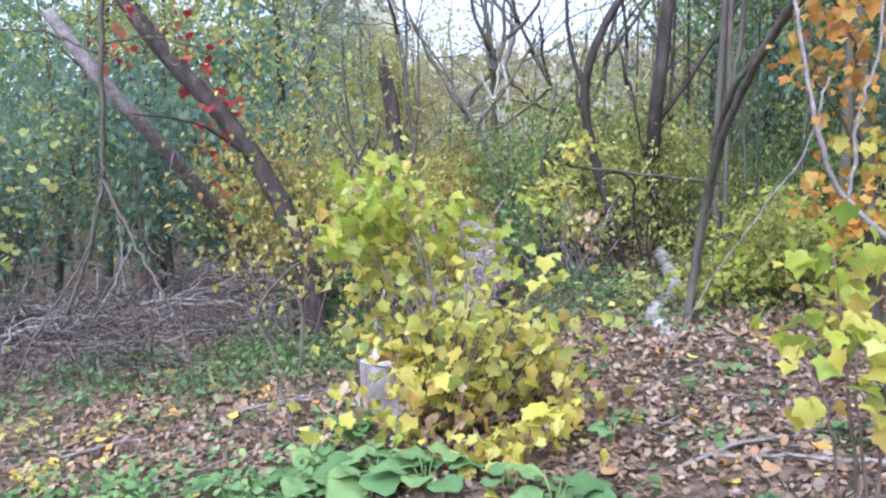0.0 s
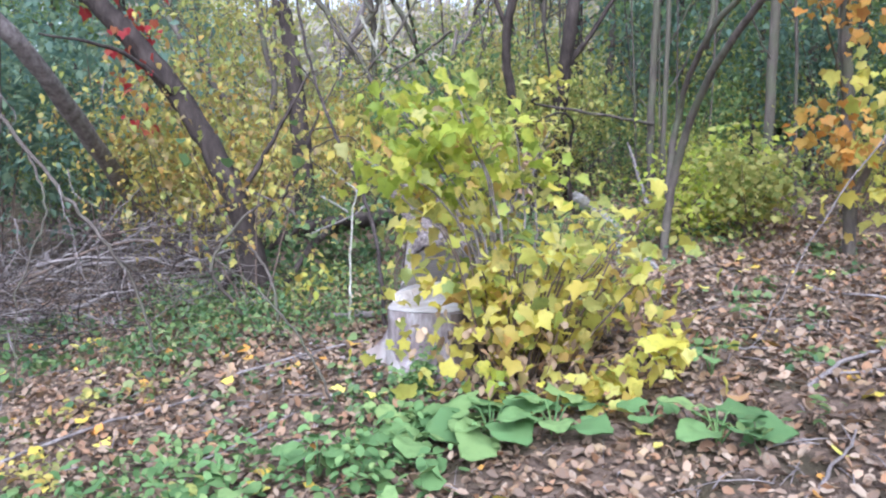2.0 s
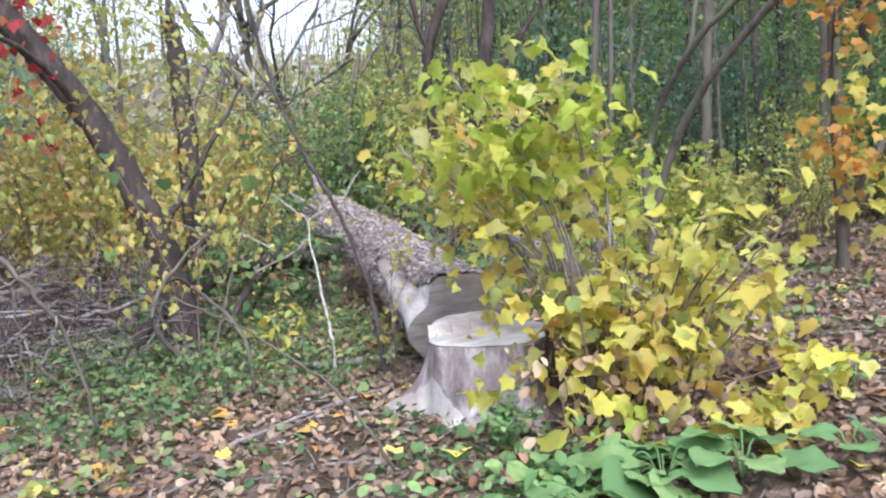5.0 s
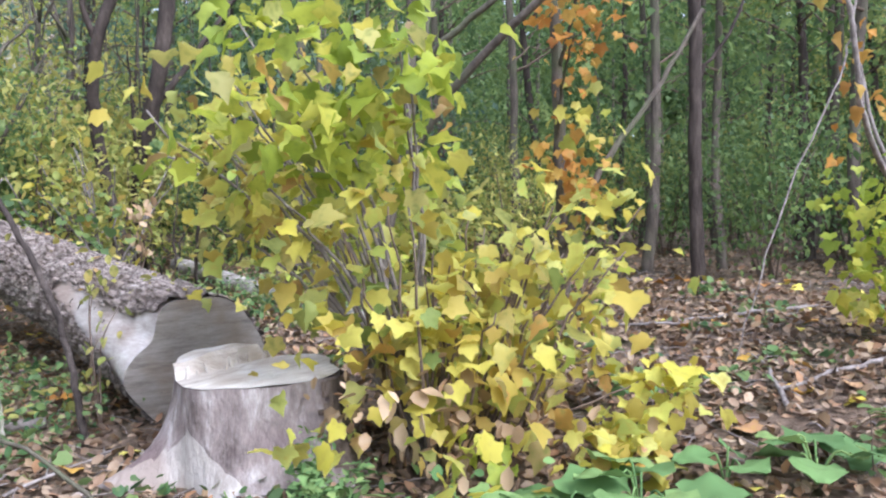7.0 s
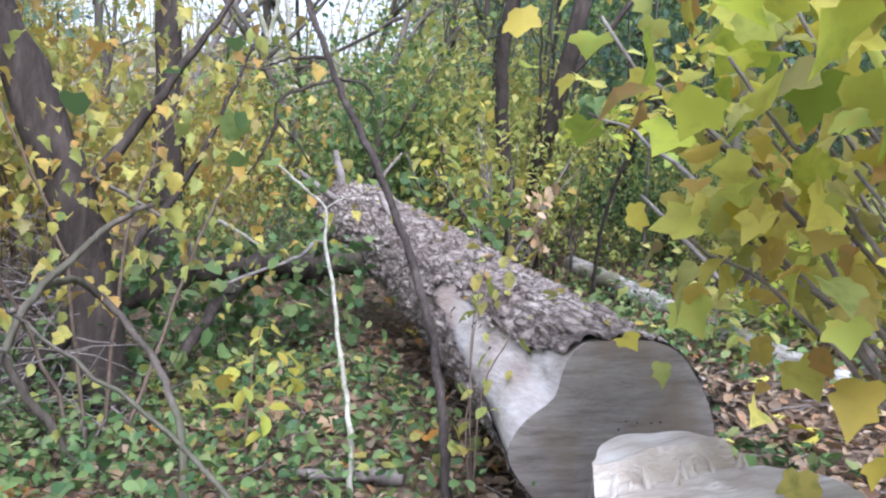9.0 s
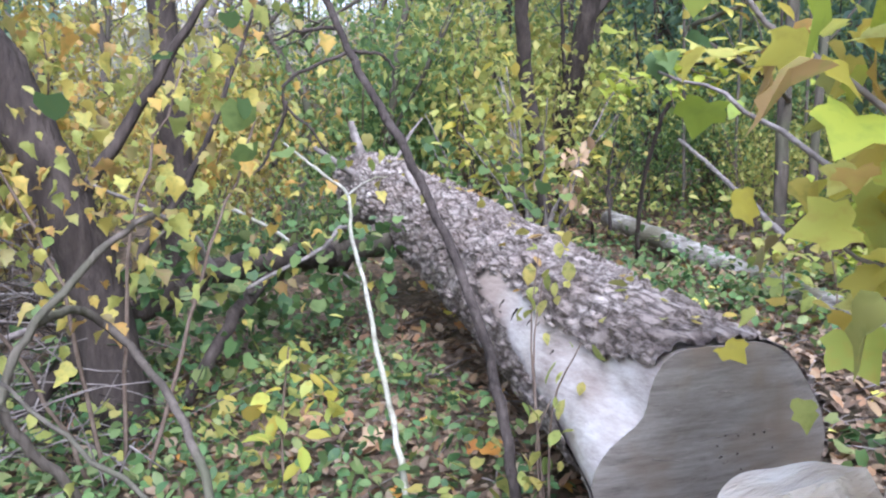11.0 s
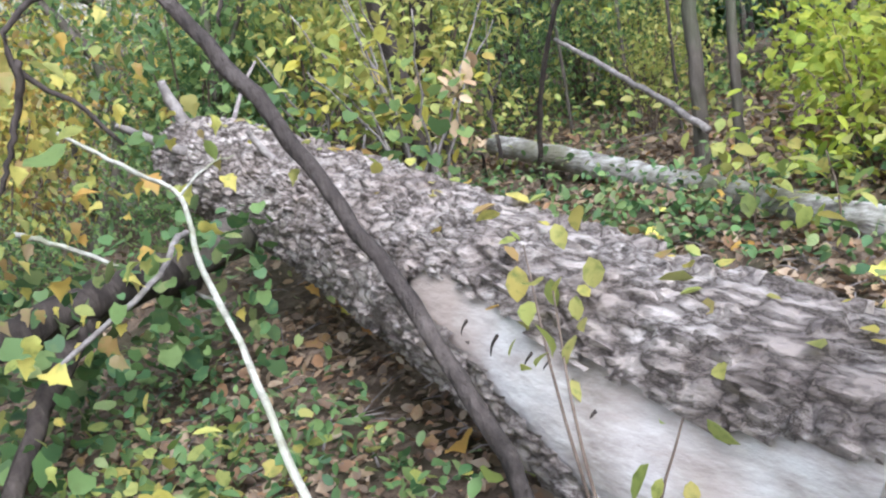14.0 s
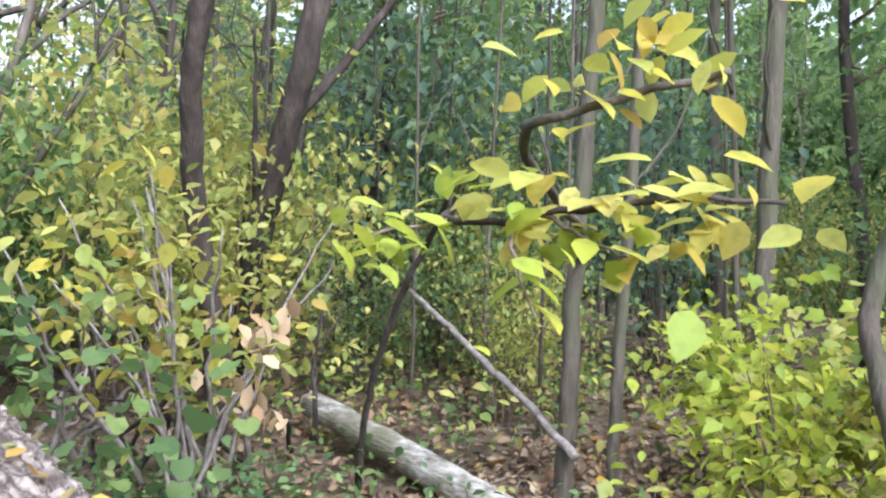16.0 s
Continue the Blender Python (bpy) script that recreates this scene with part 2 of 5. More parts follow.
def tube(pts, r0, r1, sides=8, n=None, wobble=0.0, lumps=0.0, flare=0.0):
    """A tapered limb along the places: vertices and faces, ends closed."""
    n = n or max(3, 4 * len(pts))
    c = curve_through(pts, n)
    if wobble:
        c[1:-1] += rng.normal(0, wobble, (n - 2, 3))
    d = np.gradient(c, axis=0)
    d /= np.linalg.norm(d, axis=1)[:, None] + 1e-9
    ref = np.array([0.0, 0, 1]) if abs(d[:, 2]).mean() < 0.8 else np.array([0.3, 1.0, 0])
    u = np.cross(d, ref)
    u /= np.linalg.norm(u, axis=1)[:, None] + 1e-9
    w = np.cross(d, u)
    s = np.linspace(0, 1, n)
    r = r0 + (r1 - r0) * s + flare * r0 * np.exp(-s * n * 0.55)
    ang = np.linspace(0, 2 * math.pi, sides, endpoint=False)
    rr = r[:, None] * (1 + lumps * rng.normal(0, 1, (n, sides)))
    v = c[:, None] + rr[..., None] * (np.cos(ang)[None, :, None] * u[:, None] + np.sin(ang)[None, :, None] * w[:, None])
    v = np.vstack([v.reshape(-1, 3), c[:1], c[-1:]])
    i, j = np.meshgrid(np.arange(n - 1), np.arange(sides), indexing="ij")
    a, b = i * sides + j, i * sides + (j + 1) % sides
    f = np.stack([a, b, b + sides, a + sides], -1).reshape(-1, 4).tolist()
    k = n * sides
    f += [[(q + 1) % sides, q, k] for q in range(sides)] + [[k - sides + q, k - sides + (q + 1) % sides, k + 1] for q in range(sides)]
    return v, f


def joined(geos):
    vs, fs, at = [], [], 0
    for v, f in geos:
        vs.append(np.asarray(v))
        fs += [[q + at for q in face] for face in f]
        at += len(v)
    return np.vstack(vs), fs


# leaf shapes, lying flat, stem at the origin, tip along +y, one unit long
KITE = (np.array([(0, 0, 0), (-0.3, 0.42, 0.09), (0, 1, -0.06), (0.3, 0.42, 0.09)]), np.array([(0, 2, 1), (0, 3, 2)]))
OVAL = (np.array([(0, 0, 0), (-0.24, 0.2, 0.05), (-0.32, 0.5, 0.07), (-0.2, 0.78, 0.03), (0, 1, -0.1), (0.2, 0.78, 0.03), (0.32, 0.5, 0.07), (0.24, 0.2, 0.05), (0, 0.5, 0)]),
        np.array([(8, 1, 0), (8, 2, 1), (8, 3, 2), (8, 4, 3), (8, 5, 4), (8, 6, 5), (8, 7, 6), (8, 0, 7)]))
ROUND = (np.array([(0, 0.1, 0), (-0.4, 0.0, 0.04), (-0.55, 0.45, 0.08), (-0.3, 0.85, 0.02), (0, 1, -0.05), (0.3, 0.85, 0.02), (0.55, 0.45, 0.08), (0.4, 0.0, 0.04)]),
         np.array([(0, 2, 1), (0, 3, 2), (0, 4, 3), (0, 5, 4), (0, 6, 5), (0, 7, 6)]))
_m = [(0, 0.06), (-0.2, -0.04), (-0.44, 0.07), (-0.43, 0.24), (-0.56, 0.42), (-0.55, 0.68), (-0.33, 0.68), (-0.21, 0.82), (0.02, 1.05), (0.21, 0.8), (0.31, 0.66), (0.58, 0.64), (0.53, 0.42), (0.42, 0.25), (0.46, 0.04), (0.2, -0.05)]
_l = [(0, 0.03), (-0.2, 0.02), (-0.34, 0.16), (-0.4, 0.36), (-0.3, 0.46), (-0.42, 0.6), (-0.24, 0.74), (-0.12, 0.86), (0.03, 1.05), (0.13, 0.84), (0.22, 0.72), (0.44, 0.66), (0.33, 0.48), (0.43, 0.32), (0.36, 0.12), (0.2, 0.0)]
LOBED = (np.array([(x, y, 0.38 * abs(x) + 0.1 * math.sin(5 * y + 3 * x) - 0.34 * y * y) for x, y in _l] + [(0, 0.45, -0.04)]), np.array([(16, (i + 1) % 16, i) for i in range(16)]))
MAPLE = (np.array([(x, y, 0.32 * abs(x) - 0.25 * y * y) for x, y in _m] + [(0, 0.4, 0.02)]), np.array([(16, (i + 1) % 16, i) for i in range(16)]))
CURL = (np.array([(0, 0, 0.02), (-0.3, 0.3, 0.16), (-0.26, 0.75, 0.14), (0, 1, 0.08), (0.28, 0.7, 0.17), (0.3, 0.3, 0.1), (0, 0.5, 0)]),
        np.array([(6, 1, 0), (6, 2, 1), (6, 3, 2), (6, 4, 3), (6, 5, 4), (6, 0, 5)]))


def turns(n, droop=0.5, tilt=0.45, flat=False):
    """n random turns for leaves: any heading, tips hanging by droop (radians)."""
    yaw = rng.uniform(0, 2 * math.pi, n)
    pit = -droop + rng.normal(0, tilt, n)
    rol = rng.normal(0, tilt, n)
    cy, sy, cp, sp, cr, sr = np.cos(yaw), np.sin(yaw), np.cos(pit), np.sin(pit), np.cos(rol), np.sin(rol)
    z, o = np.zeros(n), np.ones(n)
    Z = np.stack([cy, -sy, z, sy, cy, z, z, z, o], -1).reshape(-1, 3, 3)
    X = np.stack([o, z, z, z, cp, -sp, z, sp, cp], -1).reshape(-1, 3, 3)
    Y = np.stack([cr, z, sr, z, o, z, -sr, z, cr], -1).reshape(-1, 3, 3)
    return Z @ X @ Y


def leaves(places, size, shape=KITE, droop=0.5, tilt=0.45, vary=0.3):
    """Many leaves in one mesh: vertices and faces."""
    p = np.asarray(places)
    n = len(p)
    s = size * np.clip(rng.normal(1, vary, n), 0.45, 1.8)
    v = np.einsum("nij,kj->nki", turns(n, droop, tilt), shape[0]) * s[:, None, None] + p[:, None]
    k = len(shape[0])
    f = (shape[1][None] + (np.arange(n) * k)[:, None, None]).reshape(-1, 3)
    return v.reshape(-1, 3), f


LEAF_MESH, TIP = {}, {}


def leaf_parts(parent, places, size, shape, material, droop=0.5, tilt=0.45, name="leaf", vary=0.28):
    """Leaves near enough to tell apart: an object each, on one shared mesh."""
    key = (id(shape), material.name)
    if key not in LEAF_MESH:
        LEAF_MESH[key] = mesh_of(name, shape[0] * 0.1, shape[1], material)
    p = np.asarray(places)
    R = turns(len(p), droop, tilt)
    bearers = parent if isinstance(parent, list) else [parent]
    at = ORIGIN[bearers[0].name]
    mids = np.array([TIP.get(b.name, at) for b in bearers])
    for q, r in zip(p, R):
        if 5.9 < q[1] < 6.6 and abs(q[0] + 0.02) < 0.45 and 0.04 < q[2] < 0.75:  # the saw cut is free of leaves
            continue
        ob = new(name, LEAF_MESH[key])
        ob.parent = bearers[int(np.argmin(((mids - q) ** 2).sum(1)))]
        s = 10 * size * min(1.4, max(0.5, rng.normal(1, vary)))
        ob.matrix_basis = Matrix.LocRotScale(Vector(q - at), Matrix(r.tolist()).to_quaternion(), Vector((s, s, s)))


def bough(name, pts, r0, r1, sides, n, wobble, material, parent):
    """A leaf-bearing stem: the tip is kept, so that leaves find their bearer."""
    ob = part(name, tube(pts, r0, r1, sides, n, wobble), material, parent)
    TIP[ob.name] = np.array(pts[-1], float) * 0.7 + np.array(pts[-2], float) * 0.3
    return ob


def clumps(centres, n, spread_r):
    """Places gathered in loose clumps round the centres."""
    c = np.asarray(centres)
    i = rng.integers(0, len(c), n)
    return c[i] + rng.normal(0, 1, (n, 3)) * np.asarray(spread_r)

# ---- ground: one sheet to the horizon, fine underfoot ----
def axis_lines(lo, hi, step, far):
    inner = np.arange(lo, hi, step)
    grow = np.cumsum(step * 1.12 ** np.arange(1, 70))
    grow = grow[grow < far]
    return np.concatenate([(lo - grow)[::-1], inner, hi - step + grow])


gx, gy = axis_lines(-7, 8, 0.11, 420), axis_lines(-1, 14, 0.11, 420)
GX, GY = np.meshgrid(gx, gy, indexing="ij")
near = smooth(14, 8, np.hypot(GX, GY - 6))
GZ = ground(GX, GY) + near * rng.normal(0, 0.012, GX.shape)
ii, jj = np.meshgrid(np.arange(len(gx) - 1), np.arange(len(gy) - 1), indexing="ij")
k0 = ii * len(gy) + jj
gf = np.stack([k0, k0 + len(gy), k0 + len(gy) + 1, k0 + 1], -1).reshape(-1, 4)
floor = part("ground", (np.stack([GX, GY, GZ], -1).reshape(-1, 3), gf), M_SOIL)
tagged(floor, "brown forest soil under rotting leaf litter", "ground", kind="structure")

# ---- the felled trunk ----
LOG_U = [0.0, 0.5, 1.0, 1.5, 2.5, 3.5, 3.9]
LOG_X = np.polyfit(LOG_U, [0.04, 0.05, 0.17, 0.31, 0.45, 0.42, 0.4], 3)
LOG_Z = np.polyfit(LOG_U, [0.19, 0.32, 0.4, 0.48, 0.65, 0.88, 0.98], 3)


def log_axis(u):
    return np.array([np.polyval(LOG_X, u), 6.5 + u, np.polyval(LOG_Z, u)])


def log_frame(u):
    d = log_axis(u + 0.01) - log_axis(u - 0.01)
    d /= np.linalg.norm(d)
    side = np.cross(d, (0, 0, 1.0))
    side /= np.linalg.norm(side)
    return d, side, np.cross(side, d)


def log_radius(u):
    return 0.318 - 0.018 * u + 0.052 * math.exp(-max(u, 0) / 0.3)


def swell(u, a):
    """The butt swells at its lower sides and is sunk below the corner where the bark was torn off."""
    g = math.degrees((a + math.pi) % (2 * math.pi) - math.pi)
    return math.exp(-max(u, 0) / 0.4) * (0.05 * math.exp(-((g - 36) / 15) ** 2) - 0.035 * math.exp(-((g - 62) / 12) ** 2) + 0.06 * math.exp(-((g - 94) / 18) ** 2) - 0.02 * math.exp(-((g + 50) / 25) ** 2) + 0.06 * math.exp(-((g + 105) / 30) ** 2))


def bare(u, a):
    """Whether the bark is gone: a patch on the side, angle a from the top to the left."""
    w = 7 * noise.noise((u * 5, a * 3, 3.3)) + 5 * noise.noise((u * 13, a * 9, 1.3))
    hi = 55 + w - 40 * max(0, 0.26 - u)
    lo = 100 - 32 * min(1, u / 1.2) ** 1.2 + 1.3 * w
    return u < 1.24 + 0.012 * w and hi < a < lo


trunk_log = thing("felled_log", log_axis(0.3) - np.array([0, 0, 0.3]), "thick felled log with flaky grey bark and a bare pale patch", "log")
NU, NA, LEN = 600, 230, 3.9
bv, bf, keep = [], [], []
for i in range(NU + 1):
    u = LEN * i / NU
    d, side, up = log_frame(u)
    c = log_axis(u)
    for j in range(NA):
        a = 2 * math.pi * j / NA
        deg = (math.degrees(a) + 180) % 360 - 180
        lx = noise.noise((u * 1.3, math.cos(a) * 0.9, math.sin(a) * 0.9))
        q = (u * 9.5 + 0.8 * noise.noise((u * 9, a * 3, 0)), math.cos(a) * 8 + 0.6 * noise.noise((u * 9, a * 4, 8)), math.sin(a) * 8)
        dist, _ = noise.voronoi(q)
        plate = min(1, (dist[1] - dist[0]) * 3.2)
        lift = 0.022 * plate ** 0.75 * (0.6 + 0.8 * noise.cell((q[0] * 0.9, q[1] * 0.9, q[2] * 0.9))) + 0.004 * noise.noise((u * 40, math.cos(a) * 14, math.sin(a) * 14))
        r = log_radius(u) * (1 + 0.035 * lx) + swell(u, a) - 0.006 + lift
        if u > 3.5:
            r *= 1 - 0.3 * ((u - 3.5) / 0.4) ** 2
        bv.append(c - side * math.sin(a) * r + up * math.cos(a) * r)
        keep.append(not bare(u, deg))
for i in range(NU):
    for j in range(NA):
        a, b = i * NA + j, i * NA + (j + 1) % NA
        if keep[a] and keep[b] and keep[a + NA] and keep[b + NA]:
            bf.append((a, b, b + NA, a + NA))
part("bark", (np.array(bv), bf), M_LOGBARK, trunk_log, "flaky grey bark plates", smooth_shade=False)
NV, NB = 70, 72
wv, wf = [], []
for i in range(NV + 1):
    u = -0.004 + LEN * i / NV
    d, side, up = log_frame(u)
    for j in range(NB):
        a = 2 * math.pi * j / NB
        lx = noise.noise((u * 1.3, math.cos(a) * 0.9, math.sin(a) * 0.9))
        r = log_radius(u) * (1 + 0.035 * lx) + swell(u, a) - 0.016 + 0.006 * noise.noise((u * 4, a * 2, 5))
        if u > 3.5:
            r *= 1 - 0.3 * ((u - 3.5) / 0.4) ** 2
        wv.append(log_axis(u) - side * math.sin(a) * r + up * math.cos(a) * r)
for i in range(NV):
    for j in range(NB):
        a, b = i * NB + j, i * NB + (j + 1) % NB
        wf.append((a, b, b + NB, a + NB))
wf.append(tuple(NV * NB + j for j in range(NB)))
part("bare_wood", (np.array(wv), wf), M_BAREWOOD, trunk_log, "smooth pale debarked wood")


def cut_material():
    m, n, l, out = mat_base("old_saw_cut")
    tc = n.new("ShaderNodeTexCoord")
    mp = n.new("ShaderNodeMapping")
    mp.inputs["Rotation"].default_value = (0, radians(-9), 0)
    mp.inputs["Scale"].default_value = (1.1, 1, 8)
    l.new(tc.outputs["Object"], mp.inputs["Vector"])
    a = n.new("ShaderNodeTexNoise")
    a.inputs["Scale"].default_value, a.inputs["Detail"].default_value, a.inputs["Roughness"].default_value = 3.6, 12, 0.78
    l.new(mp.outputs[0], a.inputs["Vector"])
    r = ramp(n, [(0.3, (0.1, 0.088, 0.078)), (0.42, (0.22, 0.195, 0.175)), (0.54, (0.31, 0.28, 0.252)), (0.7, (0.42, 0.385, 0.355))])
    l.new(a.outputs["Fac"], r.inputs["Fac"])
    b = n.new("ShaderNodeTexNoise")
    b.inputs["Scale"].default_value, b.inputs["Detail"].default_value = 3.2, 4
    l.new(tc.outputs["Object"], b.inputs["Vector"])
    rb = ramp(n, [(0.5, (0, 0, 0)), (0.72, (1, 1, 1))])
    l.new(b.outputs["Fac"], rb.inputs["Fac"])
    mx = n.new("ShaderNodeMixRGB")
    l.new(rb.outputs["Color"], mx.inputs["Fac"])
    l.new(r.outputs["Color"], mx.inputs["Color1"])
    mx.inputs["Color2"].default_value = (0.25, 0.195, 0.145, 1)
    bp = n.new("ShaderNodeBump")
    bp.inputs["Strength"].default_value, bp.inputs["Distance"].default_value = 0.5, 0.01
    l.new(a.outputs["Fac"], bp.inputs["Height"])
    p = n.new("ShaderNodeBsdfPrincipled")
    p.inputs["Roughness"].default_value = 0.85
    l.new(mx.outputs[0], p.inputs["Base Color"])
    l.new(bp.outputs[0], p.inputs["Normal"])
    l.new(p.outputs[0], out.inputs["Surface"])
    return m


M_CUT = cut_material()
d, side, up = log_frame(0.0)
cv, cf = [log_axis(0) - d * 0.012], []
for ring in range(1, 9):
    for j in range(64):
        a = 2 * math.pi * j / 64
        r = (log_radius(0) * (1 + 0.035 * noise.noise((0, math.cos(a) * 0.9, math.sin(a) * 0.9))) + swell(0, a) - 0.011) * ring / 8
        dent = 0.006 * noise.noise((math.cos(a) * r * 9, math.sin(a) * r * 9, 0)) - (0.014 if ring < 8 else 0.006)
        cv.append(log_axis(0) + d * dent - side * math.sin(a) * r + up * math.cos(a) * r)
for j in range(64):
    cf.append((0, 1 + (j + 1) % 64, 1 + j))
    for ring in range(7):
        a, b = 1 + ring * 64 + j, 1 + ring * 64 + (j + 1) % 64
        cf.append((a, b, b + 64, a + 64))
part("cut_face", (np.array(cv), cf), M_CUT, trunk_log, "grey weathered saw cut with faint kerf lines")
# kerf lines left by the saw
d, side, up = log_frame(0.0)
for h, w0, w1, bow in ((0.16, -0.2, 0.12, 0.02), (0.07, -0.1, 0.26, 0.03), (0.0, -0.24, 0.1, 0.02), (-0.06, 0.0, 0.28, 0.02), (-0.12, -0.22, 0.2, 0.04), (0.21, -0.06, 0.16, 0.01)):
    q = [log_axis(0) - d * 0.0135 + side * w + up * (h - 0.18 * w + bow * math.sin(9 * w)) for w in np.linspace(w0, w1, 7)]
    part("kerf_line", tube(q, 0.0014, 0.0007, 4, 20, 0.0014), M_GREYTWIG, trunk_log)
for k in range(22):
    w, h = rng.normal(0.06, 0.05), rng.normal(-0.02, 0.06)
    q = log_axis(0) + side * w + up * h
    part("bore_hole", tube([q - d * 0.0155, q - d * 0.012, q - d * 0.006], 0.002 + 0.003 * rng.random(), 0.003, 6, 3), M_DARKBARK, trunk_log)
# broken stubs where limbs were torn off
for u, ang, ln, r in ((3.62, -38, 0.36, 0.016), (2.7, 30, 0.12, 0.02), (3.5, 60, 0.3, 0.03), (3.75, 15, 0.16, 0.04)):
    d, side, up = log_frame(u)
    out = -side * math.sin(radians(ang)) + up * math.cos(radians(ang))
    p0 = log_axis(u) + out * 0.2
    part("limb_stub", tube([p0, p0 + out * (0.08 + ln * 0.5) + d * 0.1, p0 + out * (0.08 + ln) + d * 0.12], r, r * 0.5, 7, lumps=0.06), M_GREYTWIG, trunk_log)
# the second stem of the felled tree, running off behind
limb = thing("felled_limb", (-0.4, 9.2, G(-0.4, 9.2)), "dark heavy limb torn from the felled trunk, half buried in ivy", "log")
part("limb", tube([(-0.1, 9.3, 0.5), (-0.5, 9.05, 0.56), (-1.0, 8.9, 0.48), (-1.5, 8.85, 0.2), (-1.8, 8.8, -0.1)], 0.075, 0.05, 12, 30, 0.008, 0.06), M_DARKBARK, limb)
part("branch", tube([(-0.6, 9.0, 0.5), (-0.85, 8.7, 0.34), (-1.15, 8.4, 0.0)], 0.04, 0.028, 8, 14, 0.006, 0.05), M_DARKBARK, limb)
part("branch", tube([(-0.9, 8.9, 0.5), (-1.1, 8.7, 0.75), (-1.5, 8.5, 0.95)], 0.02, 0.008, 6, 14, 0.006, 0.05), M_GREYTWIG, limb)
grey_limb = thing("fallen_limb", (-0.1, 9.3, G(-0.1, 9.3)), "grey fallen limb with rough bark beside the log", "log")
part("limb", tube([(0.75, 10.0, 0.62), (0.3, 9.5, 0.6), (-0.2, 9.25, 0.56), (-0.75, 9.35, 0.4)], 0.11, 0.07, 12, 24, 0.006, 0.07), M_TRUNK, grey_limb)
part("branch", tube([(-0.1, 9.27, 0.6), (-0.2, 9.0, 0.72), (-0.5, 8.6, 0.62), (-0.9, 8.3, 0.5)], 0.018, 0.007, 6, 16, 0.006, 0.05), M_GREYTWIG, grey_limb)
part("branch", tube([(-0.62, 9.85, 0.78), (-0.48, 9.72, 0.7), (-0.23, 9.45, 0.52), (-0.02, 9.2, 0.36)], 0.014, 0.008, 6, 16, 0.004, 0.05), M_WHITESTICK, grey_limb, "pale broken stick")
# black flecks on the bare wood
for u, g, ln in ((0.85, 64, 0.05), (0.66, 60, 0.03), (0.72, 62, 0.025), (0.58, 62, 0.06), (0.5, 68, 0.05), (0.98, 66, 0.03)):
    d, side, up = log_frame(u)
    o = -side * math.sin(radians(g)) + up * math.cos(radians(g))
    w = -side * math.sin(radians(g + 12)) + up * math.cos(radians(g + 12))
    r = log_radius(u) + swell(u, radians(g)) - 0.02
    part("crack", tube([log_axis(u) + o * r, log_axis(u) + (o * 0.5 + w * 0.5) * r * 1.003 + d * 0.01, log_axis(u) + w * r], 0.005, 0.003, 5, 6), M_DARKBARK, trunk_log)

# ---- the stump ----
SX, SY = -0.26, 5.75
stump = thing("tree_stump", (SX, SY, G(SX, SY)), "fresh pale stump with flared roots and a splintered top cut", "stump")


def stump_r(a, h):
    flare = 0.19 * math.exp(-h * 6.5) * (0.62 + 0.55 * math.sin(3 * a + 0.7) + 0.3 * math.sin(5 * a + 2))
    return 0.342 + flare + 0.022 * math.sin(4 * a + 1) + 0.014 * noise.noise((math.cos(a) * 4, math.sin(a) * 4, h * 2.2))


def stump_top(x, y):
    """The felling cut: a lower notch in front, the hinge higher behind."""
    q = (y - SY) - 0.1 * (x - SX) + 0.02 * noise.noise((x * 8, 3, 1))
    return 0.25 + 0.06 * (x - SX) + (0.07 + 0.025 * noise.noise((x * 7, y * 7, 6))) * max(0, min(1, (q - 0.2) / 0.03)) + 0.007 * noise.noise((x * 9, y * 9, 0)) + 0.02 * max(0, 0.12 - abs(q - 0.15)) * 5 * noise.noise((x * 16, y * 4, 2))


for wood, material, lab in ((True, M_STUMPWOOD, "bare grey-white wood"), (False, M_STUMPBARK, "dark rough bark")):
    sv, sf = [], []
    n = 96
    for i in range(22):
        for j in range(n):
            a = 2 * math.pi * j / n
            x, y = SX + 0.31 * math.cos(a), SY + 0.31 * math.sin(a)
            base = G(x, y) - 0.06
            z = base + (stump_top(x, y) - base) * i / 21
            r = stump_r(a, z - base - 0.06) + (0.0 if wood else 0.02 + 0.012 * noise.noise((a * 9, z * 4, 0)))
            sv.append((SX + r * math.cos(a), SY + r * math.sin(a), z - (0 if wood else 0.006)))
    for i in range(21):
        for j in range(n):
            g = 360 * j / n
            edge = 18 * noise.noise((i * 0.25, 0, 1))
            if not wood and not (-95 + edge < (g + 180) % 360 - 180 < 75 + edge):
                continue
            a, b = i * n + j, i * n + (j + 1) % n
            sf.append((a, b, b + n, a + n))
    part("trunk_base" if wood else "bark", (np.array(sv), sf), material, stump, lab)
tv, tf = [], []
n = 84
for i in range(n):
    for j in range(n):
        x, y = SX + 0.4 * (2 * i / (n - 1) - 1), SY + 0.4 * (2 * j / (n - 1) - 1)
        a, r = math.atan2(y - SY, x - SX), math.hypot(x - SX, y - SY)
        m = stump_r(a, 0.35) - 0.002
        if r > m:
            x, y = SX + m * math.cos(a), SY + m * math.sin(a)
        tv.append((x, y, stump_top(x, y) + 0.006))
for i in range(n - 1):
    for j in range(n - 1):
        a = i * n + j
        f = (a, a + n, a + n + 1, a + 1)
        if len({tuple(round(c, 4) for c in tv[q][:2]) for q in f}) == 4:
            tf.append(f)
part("top_cut", (np.array(tv), tf), M_FRESH, stump, "pale splintered saw cut with raised hinge wood", smooth_shade=False)
